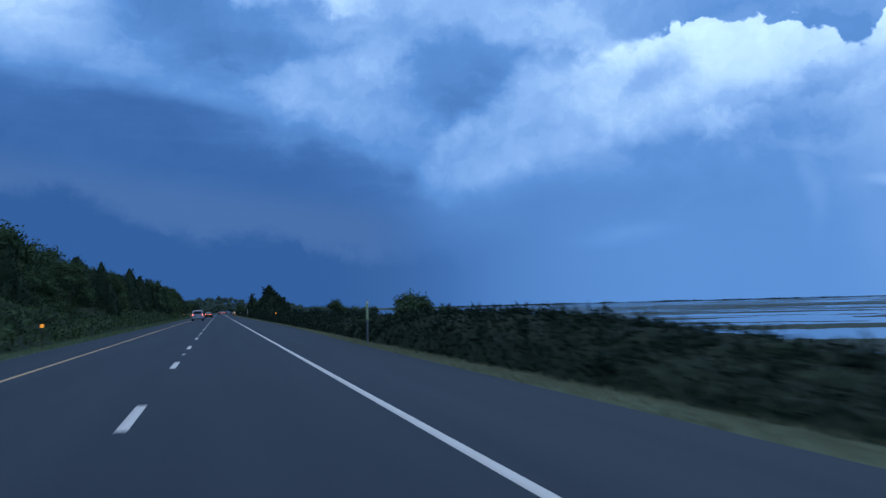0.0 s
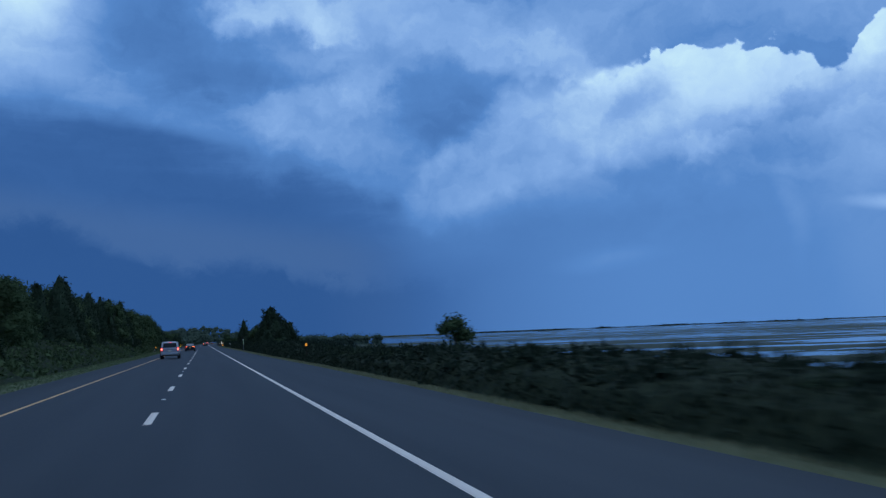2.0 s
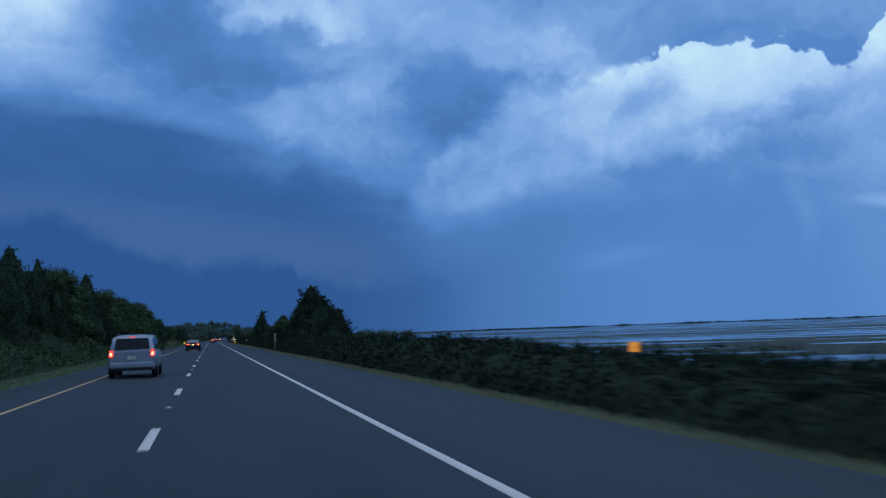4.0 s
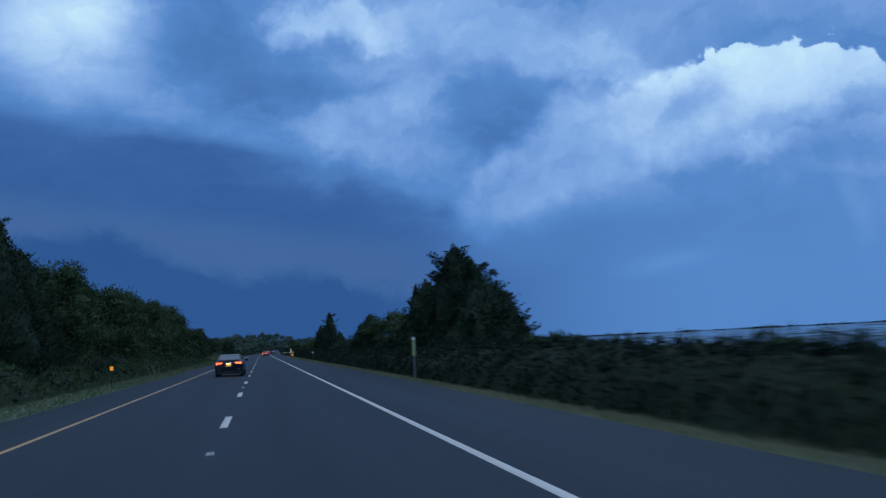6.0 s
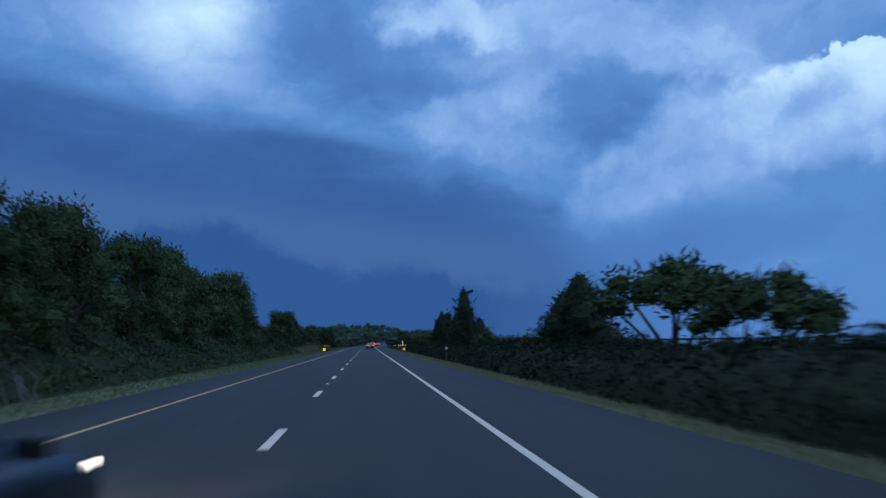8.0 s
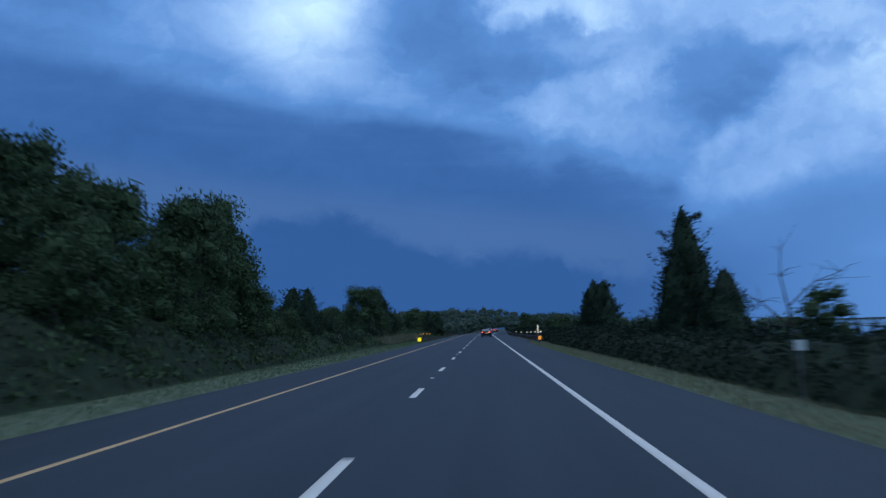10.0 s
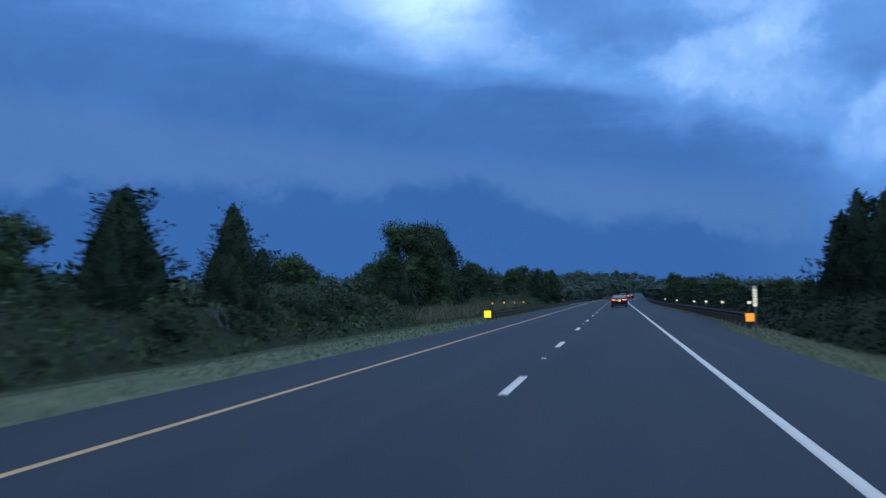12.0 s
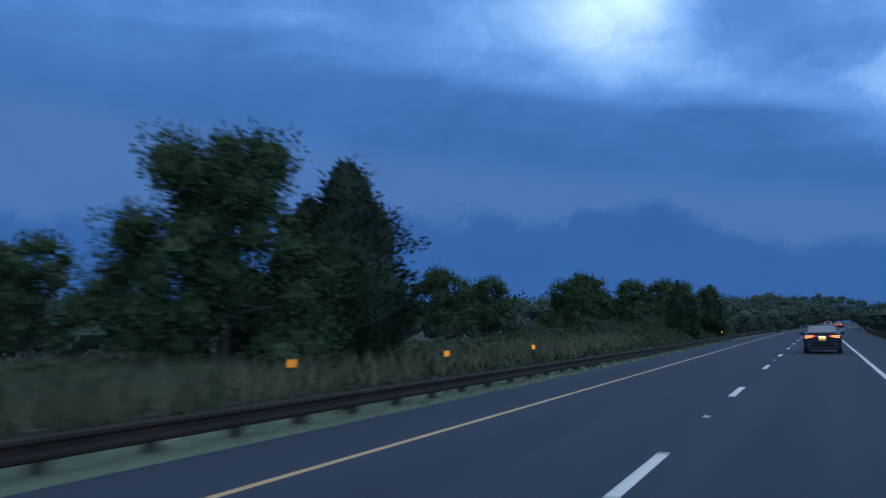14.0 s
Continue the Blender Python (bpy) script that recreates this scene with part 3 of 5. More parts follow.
        top = np.array([sx, sy, H]) + np.stack([rng.normal(0, 0.06, 14), rng.normal(0, 0.06, 14), -rng.uniform(0, 0.6, 14)], 1)
        out.append(cards(top, rng.normal(size=(14, 3)) * 0.3 + (0, 0, 1), leaf, leaf * 0.28, rng))
    return [tubes([p]) for p in paths], joined(out)


def tree(meshes, mat, x, y, label, category, group="", name="tree", scale=1.0, turn=0.0, tall=1.0, sink=0.0):
    """Links trunk and crown meshes under one tree that stands on the ground at x, y."""
    m = Matrix.LocRotScale((x + float(bend(y)), y, float(land(x, y)) - sink), Euler((0, 0, turn)), (scale, scale, scale * tall))
    ob = thing(name, m, label, category, group)
    for me in meshes[0] if isinstance(meshes[0], list) else [meshes[0]]:
        part("trunk", me, None, ob)
    part("crown", meshes[1], None, ob)
    return ob


def bake(kind, mat, *args, **kw):
    t, c = kind(*args, **kw)
    stems = [quad_mesh("trunk", *q, BARK, True) for q in t] if isinstance(t, list) else quad_mesh("trunk", *t, BARK, True)
    return stems, quad_mesh("crown", *c, mat)


ROUND = [bake(crown_round, LEAF, 8.5, 7.0, s, 46, 340.0, 0.16) for s in (1, 2, 3)] + [bake(crown_round, LEAF, 6.0, 5.0, s, 34, 380.0, 0.155) for s in (4, 5)]
ROUND += [bake(crown_round, LEAF, 8.5, 7.0, s, 40, 170.0, 0.23) for s in (6, 7, 8)]
ROUND_H = [8.5, 8.5, 8.5, 6.0, 6.0, 8.5, 8.5, 8.5]
FINE = dict(per=2600, leaf=0.24, tufts=1.8)
CONE = [bake(crown_cone, NEEDLE, [(0, 0, 8.0, 4.2, 0.3)], 11, **FINE), bake(crown_cone, NEEDLE, [(0, 0, 8.0, 3.4, 0.2), (1.0, 0.7, 5.6, 2.8, 0.2)], 12, **FINE),
        bake(crown_cone, NEEDLE, [(0, 0, 6.0, 2.7, 0.2)], 13, **FINE), bake(crown_cone, NEEDLE, [(0, 0, 8.0, 5.0, 0.6), (-1.2, 0.3, 6.6, 3.2, 0.5)], 14, **FINE)]
CONE_H = [8.0, 8.0, 6.0, 8.0]
L_ROUND = "broad-leaved tree with a full dark green crown beside the road"
L_CONE = "dark green red cedar with a ragged pointed crown"


def round_tree(x, y, top, k, turn=0.0, label=L_ROUND, group="roadside trees"):
    s = (top - float(land(x, y))) / ROUND_H[k]
    return tree(ROUND[k], LEAF, x, y, label, "tree", group, "broadleaf_tree", s, turn)


def cone_tree(x, y, top, k, turn=0.0, label=L_CONE, group="roadside cedars", wide=1.0):
    s = (top - float(land(x, y))) / CONE_H[k]
    return tree(CONE[k], NEEDLE, x, y, label, "tree", group, "cedar_tree", s * wide, turn, 1 / wide)


# west belt of trees along the verge, front row then the taller row behind
rng = np.random.default_rng(5)
for y, top, kind in ((48, 3.5, 3), (58, 4.8, -1), (68, 6.6, -2), (76, 5.4, 4), (86, 6.6, 0), (97, 7.6, -4), (104, 7.0, -1), (112, 7.8, -2), (122, 6.6, 1), (131, 7.2, 3),
                     (141, 7.6, -3), (150, 8.9, -1), (156, 8.7, -2), (163, 7.4, 2), (172, 8.0, -4), (181, 9.0, -1), (188, 8.6, -2), (196, 8.6, 0), (205, 9.1, -2), (213, 9.2, -1),
                     (220, 8.4, -4), (228, 8.2, 2), (236, 8.0, 0), (244, 7.6, 4), (253, 7.8, 1), (263, 8.9, 2), (273, 8.4, 0), (285, 8.9, 1), (294, 7.8, 3), (303, 5.6, 4)):
    x = -12.3 - rng.uniform(0, 1.6)
    (round_tree(x, y, top, kind, y) if kind >= 0 else cone_tree(x, y, top, -kind - 1, y))
for i, y in enumerate(np.arange(40, 300, 8.5)):
    x, top = -18.5 - rng.uniform(0, 5), rng.uniform(8.2, 10.5) * (0.6 if y < 64 else 0.8 if y < 90 else 1.0)
    round_tree(x, y + rng.uniform(-2, 2), top, 5 + i % 3, i * 1.3, "tall broad-leaved tree in the belt behind the verge", "tree belt")
# the tall group before the open stretch
for x, y, top, k in ((-14.5, 308, 8.4, 0), (-13.2, 317, 8.6, 1), (-16.0, 326, 10.4, 2), (-20, 312, 11.5, 1), (-21, 322, 11.2, 0), (-12.9, 327, 4.6, 4), (-14.0, 333, 4.0, 3), (-16.8, 332, 9.4, 0), (-17.2, 338, 6.6, 3), (-17.5, 345, 4.2, 4), (-16.2, 341, 4.6, 3), (-14.0, 343, 3.6, 4), (-14.8, 337, 4.6, 3), (-25.0, 350, 10.6, 1), (-24.0, 356, 7.2, 2), (-22.5, 359, 5.6, 4)):
    round_tree(x, y, top, k, x, "tall broad-leaved tree with a deep green crown", "tree belt")
cone_tree(-17.2, 359.3, 6.2, 2, 0.4, "slim dark cedar standing alone over the bushes", wide=1.45)
cone_tree(-18.2, 371.5, 6.8, 1, 1.4, "dark cedar with a forked ragged tip", wide=1.1)
cone_tree(-20.5, 357.0, 3.4, 3, 2.0)
cone_tree(-20.6, 381.0, 5.0, 2, 0.9, "small dark cedar above the scrub", wide=1.3)
cone_tree(-14.5, 354.0, 4.2, 1, 0.7)
cone_tree(-14.2, 362.5, 3.6, 3, 2.7)
round_tree(-17.0, 352.0, 3.2, 3, 0.2)
round_tree(-21.0, 376.0, 4.0, 4, 2.2)
cone_tree(-13.2, 389.0, 3.6, 2, 2.0, "small dark cedar above the scrub", wide=1.3)
broad = bake(crown_round, LEAF, 9.0, 8.1, 71, 68, 330.0, 0.16, 0.02)
tree(broad, LEAF, -16.6, 406.0, "large broad-crowned tree leafy to the ground by the guardrail", "tree", "roadside trees", "broadleaf_tree", 1.02, 0.5)
cone_tree(-15.3, 412.5, 8.6, 3, 1.1, "broad dark cedar against a larger round tree", wide=1.2)
for i, (x, y, top, k) in enumerate(((-24, 395, 5.0, 3), (-30, 410, 6.2, 4), (-27, 430, 6.0, 1), (-22, 447, 5.6, 3), (-17, 452, 5.4, 4), (-30, 455, 7.2, 0), (-14, 463, 5.8, 3),
                                    (-19, 470, 6.6, 2), (-12, 480, 6.3, 4), (-16, 492, 7.2, 1), (-11.5, 500, 6.4, 3), (-24, 485, 8.0, 0), (-34, 470, 7.5, 2), (-40, 440, 7.0, 1), (-38, 415, 6.5, 0))):
    round_tree(x, y, top, k if k > 2 else k + 5, i * 0.9, "rounded green tree at the edge of the reeds", "far trees")
cone_tree(-10.8, 470, 6.0, 1, 0.3)
cone_tree(-9.8, 488, 6.3, 0, 2.3)

# east side
hero = bake(crown_cone, NEEDLE, [(0, 0, 9.2, 4.6, 0.3), (-0.2, 9.2, 7.6, 4.6, 0.4), (0.6, 5.0, 8.7, 4.6, 0.3), (-1.2, 12.6, 4.6, 3.2, 0.1), (-1.4, 6.4, 4.4, 3.6, 0.1), (-1.2, 2.0, 5.4, 3.4, 0.1), (1.2, 2.0, 7.6, 4.6, 0.3), (0.6, -4.6, 6.5, 4.2, 0.2), (-1.2, -7.6, 4.8, 3.6, 0.2),
                                 (0.4, -10.4, 3.2, 3.0, 0.1), (0.4, -2.2, 8.2, 4.0, 0.3), (2.3, -1.0, 6.6, 4.0, 0.2), (3.5, 1.5, 6.2, 3.8, 0.2), (0.4, 7.0, 7.0, 3.4, 0.3)], 31, 1500, 0.30, 2.0, 3.0, 1.8)
tree(hero, NEEDLE, 13.2, 219.8, "massive many-topped dark cedar clump beside a mile marker", "tree", name="cedar_clump", sink=0.67)
cone_tree(12.9, 233.2, 6.2, 1, 0.2, wide=0.7)


def crown_open(H, W, seed):
    """Bare leaning stems under a flat umbrella of leaves, with sky between."""
    rng = np.random.default_rng(seed)
    n = 26
    a, q = rng.uniform(0, 2 * np.pi, n), np.sqrt(rng.uniform(0.02, 1, n))
    c = np.stack([W * 0.42 * q * np.cos(a), W * 0.42 * q * np.sin(a), H * (0.90 - 0.24 * q ** 2 - 0.12 * rng.uniform(0, 1, n))], 1)
    paths = [[(0.1 * k, 0, -0.3, 0.10), (*(c[k] * (0.25, 0.25, 0.5)), 0.07), (*c[k], 0.025)] for k in range(5)]
    return tubes(paths), lumps(c, W * rng.uniform(0.09, 0.15, n), 300, 0.19, rng, core=0.58, squash=0.75, sprigs=3)


open_meshes = [bake(crown_open, LEAF, 5.0, 5.6, 61), bake(crown_open, LEAF, 4.4, 4.6, 62)]
for x, y, k, turn in ((14.2, 254.8, 0, 0.3), (14.8, 247.5, 1, 1.3)):
    tree(open_meshes[k], LEAF, x, y, "open-crowned green tree with sky showing under it", "tree", "roadside trees", "broadleaf_tree", 1.28 if k == 0 else 1.2, turn)
cone_tree(13.5, 267.8, 5.3, 3, 0.9, "low spreading cedar with upswept branch tips", wide=1.5)
column = bake(crown_cone, NEEDLE, [(0, 0, 8.5, 3.2, 0.3), (-0.5, -0.5, 6.4, 2.6, 0.2)], 35, 2000, 0.26, 2.4, 1.0, 0.6)
tree(column, NEEDLE, 12.8, 321.8, "tall dark cedar with a broad shouldered crown", "tree", name="cedar_tree")
cone_tree(14.3, 319.6, 4.3, 3, 0.2, "shorter dark cedar leaning on a taller one")
flat_cedar = bake(crown_cone, NEEDLE, [(0, 0, 9.0, 3.2, 0.3), (0.9, -2.4, 8.8, 3.6, 0.3), (-0.4, 2.0, 8.0, 3.2, 0.3), (1.2, -4.0, 6.4, 3.4, 0.2)], 33, 1400, 0.30, 2.6, 2.4, 1.2)
tree(flat_cedar, NEEDLE, 15.1, 380.5, "dark flat-topped cedar on the marsh edge", "tree", name="cedar_tree", sink=0.45)
round_tree(18.0, 392.0, 4.2, 3, 0.2, "low bright green tree on the marsh edge")
for i, (x, y, top, k) in enumerate(((12.8, 296, 1.3, 4), (20, 432, 3.0, 1), (14, 440, 3.0, 3), (24, 452, 2.9, 0), (12.5, 462, 3.9, 4), (18, 474, 5.0, 2), (30, 470, 3.0, 3), (12, 492, 5.2, 1), (22, 498, 4.4, 0), (36, 492, 3.2, 2))):
    round_tree(x, y, top, k if k > 2 else k + 5, i * 1.7, "rounded dark green tree past the guardrail", "far trees")
cone_tree(34, 450, 3.2, 0)
umbrella = quad_mesh("trunk", *tubes([[(0, 0, -0.2, 0.09), (0.05, 0, 1.6, 0.07), (-0.1, 0, 3.0, 0.05)], [(0.05, 0, 1.7, 0.05), (0.7, 0.2, 2.6, 0.03)], [(0, 0, 2.0, 0.04), (-0.6, 0.3, 3.1, 0.02)]]), BARK, True), \
    quad_mesh("crown", *lumps(np.array([(-0.35, 0, 3.75), (0.1, 0.3, 3.9), (0.55, -0.2, 3.3), (0.9, 0.2, 3.0), (-0.75, 0.3, 3.55), (0.3, 0.5, 3.0)]), np.array([0.86, 0.80, 0.66, 0.56, 0.60, 0.66]), 620, 0.16, np.random.default_rng(8)), LEAF)
for x, y, top, k in ((12.9, 200.5, 1.7, 4), (12.6, 202.4, 1.6, 3), (13.2, 198.6, 1.5, 3)):
    round_tree(x, y, top, k, y, "low round bush above the scrub on the marsh edge", "thin shrubs")
tree(umbrella, LEAF, 14.2, 100.8, "small wind-bent tree with a flat tufted crown", "tree", name="small_tree", scale=0.8, sink=0.05)
wisp = quad_mesh("trunk", *tubes([[(0, 0, -0.2, 0.05), (0.1, 0, 1.2, 0.04), (0.3, 0.1, 2.6, 0.02)], [(0, 0, 0.3, 0.04), (-0.5, 0.3, 2.4, 0.02)], [(0, 0, 0.3, 0.04), (0.9, -0.4, 2.2, 0.02)]]), BARK, True), \
    quad_mesh("crown", *lumps(np.array([(0.3, 0.1, 2.75), (-0.5, 0.3, 2.5), (0.9, -0.4, 2.35), (1.5, 0.6, 2.3), (-0.8, 1.0, 2.2), (0.2, 1.6, 2.2), (0, 0, 1.5), (0.4, 0.6, 1.2), (-0.4, 0.4, 1.8), (0.7, -0.2, 1.8), (0.1, 1.0, 0.8), (0.9, 0.4, 1.4)]), np.array([0.62, 0.55, 0.55, 0.45, 0.5, 0.5, 0.75, 0.75, 0.65, 0.65, 0.85, 0.75]), 420, 0.16, np.random.default_rng(9)), LEAF)
for x, y, s in ((11.4, 49.6, 0.82), (11.5, 47.6, 0.72), (11.6, 45.6, 0.76), (11.7, 41.2, 0.58)):
    tree(wisp, LEAF, x, y, "thin open shrub tree standing above the scrub", "shrub", "thin shrubs", "shrub_tree", s, y)
twig_rng = np.random.default_rng(12)
boughs = [[(0, 0, -0.2, 0.07), (0.1, 0, 1.6, 0.05), (-0.15, 0.2, 3.2, 0.025), (-0.1, 0.2, 4.1, 0.010)], [(0.1, 0, 1.5, 0.035), (-0.8, 0.3, 2.4, 0.022), (-2.0, 0.4, 3.0, 0.008)],
          [(0, 0.1, 2.2, 0.03), (0.8, -0.2, 3.0, 0.018), (1.7, -0.1, 3.3, 0.008)], [(0, 0, 1.2, 0.03), (1.0, 0.4, 2.2, 0.018), (1.6, 0.8, 2.9, 0.008)]]
for bough in list(boughs):
    for p in bough[1:]:
        for k in range(4):
            d = twig_rng.normal(size=3) * (0.45, 0.3, 0.25) + (0, 0, 0.25)
            boughs.append([(*p[:3], 0.012), (*(np.array(p[:3]) + d * 0.6), 0.008), (*(np.array(p[:3]) + d * 1.3 + twig_rng.normal(size=3) * 0.1), 0.004)])
bare = quad_mesh("trunk", *tubes(boughs, 5), BARK, True), \
    quad_mesh("crown", *lumps(np.array([(1.1, 0.3, 2.5), (0.7, -0.2, 2.1), (1.5, 0, 2.6), (0.3, 0.4, 1.7), (1.2, 0.2, 1.8), (1.8, 0.3, 2.0), (0.8, 0.5, 1.2), (1.6, 0, 1.3), (0.2, 0.2, 1.0), (-0.4, 0.3, 0.8)]), np.array([0.5, 0.55, 0.4, 0.5, 0.55, 0.5, 0.6, 0.6, 0.6, 0.6]), 420, 0.13, np.random.default_rng(10)), LEAF)
tree(bare, LEAF, 11.5, 302.0, "half-bare shrub tree with crooked dead branches", "tree", name="dead_tree")


def dead_shrub(x, y, tall, lean, seed):
    """A few bleached crooked stems that lean out of the bushes."""
    rng = np.random.default_rng(seed)
    ob = thing("dead_shrub", pose(x, y, float(land(x, y)) - 0.05), "bleached dead stems leaning out of the roadside bushes", "shrub", "dead shrubs")
    for k in range(6):
        a, b = rng.normal(0, 0.16), rng.normal(0, 0.2)
        h = tall * rng.uniform(0.7, 1.05)
        pts = [(a, b, 0, 0.026), (a + lean * 0.25, b, h * 0.35, 0.022), (a + lean * 0.45 + rng.normal(0, 0.08), b + 0.05, h * 0.7, 0.017), (a + lean + rng.normal(0, 0.12), b + rng.normal(0, 0.1), h, 0.008)]
        part("stem", quad_mesh("stem", *tubes([pts], 6), DEAD_TWIG, True), None, ob)


dead_shrub(-8.25, 245.5, 1.15, -0.5, 1)
dead_shrub(-12.0, 357.6, 1.95, -0.6, 2)

# ---- thickets, reeds, grass: nobody could count them ----
TOP_Y = (-40, 10, 13, 17, 21, 30, 44, 50, 57, 61, 66, 72, 101, 112, 125, 150, 165, 190, 203, 214, 250, 290, 308, 345, 370, 385, 420, 470, 560)
TOP_Z = (0.0, 0.02, 0.2, 0.45, 0.8, 1.0, 1.05, 0.55, 0.55, 1.0, 0.62, 0.9, 0.95, 0.55, 0.55, 0.9, 1.05, 1.05, 1.1, 1.4, 1.3, 1.2, 1.0, 1.1, 1.2, 1.1, 1.0, 1.6, 2.0)
rng = np.random.default_rng(21)


def scrub_mass(name, label, height, xs, ys, leaves, leaf, lump, per, category, mat):
    """A rough mound over a strip of ground, leaves all over it and bushier heads on top.
    height gives the top of the foliage at x, y; xs run outwards from the line of the road."""
    gx, gy = np.meshgrid(xs, ys)
    gx = gx + rng.normal(0, 0.12, gx.shape)
    gy = gy + rng.normal(0, 0.15, gy.shape)
    low = land(gx, gy) - 0.05
    gz = np.maximum(low, height(gx, gy) - 0.16 + 0.3 * (fbm(gx / 0.8, gy / 0.8, 6) - 0.5))
    gz[:, 0], gz[:, -1] = low[:, 0], low[:, -1]
    k = len(xs)
    q = (np.arange(len(ys) - 1)[:, None] * k + np.arange(k - 1)).ravel()
    out = [(np.stack([gx + bend(gy), gy, gz], -1).reshape(-1, 3), np.stack([q, q + 1, q + 1 + k, q + k], 1))]
    u = rng.uniform(0, 1, leaves) ** 1.5
    x, y = xs[0] + (xs[-1] - xs[0]) * u, rng.uniform(ys[0], ys[-1], leaves)
    top = height(x, y) + 0.3 * (fbm(x / 0.8, y / 0.8, 6) - 0.5)
    clump = 0.35 * (vnoise(x / 0.45, y / 0.45, 17) - 0.4)
    z = top - 0.16 + clump + rng.uniform(-0.10, 0.12, leaves)
    ok = z > land(x, y) + 0.04
    x, y, z, leaves = x[ok], y[ok], z[ok], int(ok.sum())
    d = rng.normal(size=(leaves, 3)) * 0.7 + np.array([-0.5 * np.sign(xs[0]), -0.2, 0.5])
    out.append(cards(np.stack([x + bend(y), y, z], 1), d, leaf * rng.uniform(0.6, 1.5, leaves), leaf * rng.uniform(0.4, 0.75, leaves), rng))
    cs, rs = [], []
    for x0, step in lump:
        y = np.arange(ys[0], ys[-1], step)
        y = y + rng.normal(0, 0.3 * step, len(y))
        x = xs[0] + np.sign(xs[0]) * x0 + rng.normal(0, 0.4, len(y))
        r = rng.uniform(0.28, 0.62, len(y))
        z = height(x, y) + rng.uniform(-0.25, 0.22, len(y)) - r * 0.7
        ok = z > land(x, y) - 0.1
        cs.append(np.stack([x + bend(y), y, z], 1)[ok]), rs.append(r[ok])
    out.append(lumps(np.concatenate(cs), np.concatenate(rs), per, leaf, rng, sprigs=5))
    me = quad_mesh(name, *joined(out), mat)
    # only the mound below the leaves takes the painted inner shade
    me.materials.append(INNER_SHADE)
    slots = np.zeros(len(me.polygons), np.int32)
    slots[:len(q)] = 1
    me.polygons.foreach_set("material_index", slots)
    ob = part(name, me)
    return tagged(ob, label, category, kind="stuff")


def east_top(x, y):
    gain = np.interp(x, (8.4, 8.75, 9.2, 10.0, 11.4, 13.4, 15.8, 18.5), (-0.2, 0.3, 0.62, 0.88, 1.0, 0.85, 0.2, -1.4))
    gain = np.where(y > 365, np.interp(x, (8.6, 10.0, 11.4, 13.4, 15.8, 18.5), (-0.3, 0.6, 1.0, 0.85, 0.2, -1.4)), gain)
    return np.interp(y, TOP_Y, TOP_Z) * gain * (0.55 + 0.9 * fbm(x / 4, y / 8, 4)) + 0.04


def west_top(x, y):
    foot = np.interp(y, (0, 45, 120, 290, 345, 385, 470), (-6.8, -7.4, -8.2, -9.5, -10.8, -11.0, -9.2))
    rise = np.interp(foot - x, (-0.4, 0.2, 1.2, 2.7, 4.6, 8.0, 12.0), (-0.2, 0.5, 1.3, 2.1, 2.8, 3.3, 3.1))
    low = np.interp(y, (335, 350, 385, 398, 440, 470), (1.0, 0.85, 0.8, 0.45, 0.45, 1.0))
    return land(x, y) + rise * low * (0.45 + 0.95 * fbm(x / 3.5, y / 6, 14))


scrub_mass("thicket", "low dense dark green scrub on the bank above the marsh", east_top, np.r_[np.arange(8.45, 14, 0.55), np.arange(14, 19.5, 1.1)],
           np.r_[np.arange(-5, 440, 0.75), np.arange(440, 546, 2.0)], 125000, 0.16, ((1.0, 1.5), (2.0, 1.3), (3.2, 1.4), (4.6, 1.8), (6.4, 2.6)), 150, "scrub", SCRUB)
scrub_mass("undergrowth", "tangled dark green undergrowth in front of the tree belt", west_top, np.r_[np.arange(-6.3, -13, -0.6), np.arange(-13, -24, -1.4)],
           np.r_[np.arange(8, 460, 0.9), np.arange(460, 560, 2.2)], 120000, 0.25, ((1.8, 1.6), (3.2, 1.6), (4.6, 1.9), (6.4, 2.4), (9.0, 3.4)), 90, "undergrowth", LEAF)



def bush_mesh(seed, wide, tall, count):
    """Stems and a low uneven mass of leafy lumps."""
    rng = np.random.default_rng(seed)
    a, q = rng.uniform(0, 2 * np.pi, count), np.sqrt(rng.uniform(0, 1, count))
    r = wide * rng.uniform(0.14, 0.24, count)
    c = np.stack([wide * 0.40 * q * np.cos(a), wide * 0.40 * q * np.sin(a), tall * (0.22 + 0.58 * (1 - q ** 2) * rng.uniform(0.55, 1.0, count))], 1)
    c[0], r[0] = (0, 0, tall * 0.45), wide * 0.30
    c[:, 2] = np.minimum(c[:, 2], tall - r * 0.8)
    paths = [[(0.1 * np.cos(t), 0.1 * np.sin(t), -0.3, 0.03), (*(k * 0.5), 0.02), (*k, 0.008)] for t, k in zip(a[1:6], c[1:6])]
    return quad_mesh("stems", *tubes(paths, 5), BARK, True), quad_mesh("crown", *lumps(c, r, 330, 0.13, rng, core=0.62, sprigs=4), BUSH)


BUSHES = [bush_mesh(s, w, h, n) for s, w, h, n in ((51, 2.4, 1.7, 14), (52, 3.0, 1.8, 18), (53, 1.9, 1.8, 12), (54, 2.6, 1.4, 15))]
BUSH_H = [1.7, 1.8, 1.8, 1.4]


def bush(x, y, top, k, turn, label, group, wide=1.0):
    g = float(land(x, y))
    s = max(0.45, (top - g) / BUSH_H[k])
    w = wide * min(1.35, 0.55 + 0.45 * s)
    ob = thing("bush", Matrix.LocRotScale((x + float(bend(y)), y, g), Euler((0, 0, turn)), (w, w, s)), label, "bush", group)
    part("stems", BUSHES[k][0], None, ob)
    part("crown", BUSHES[k][1], None, ob)


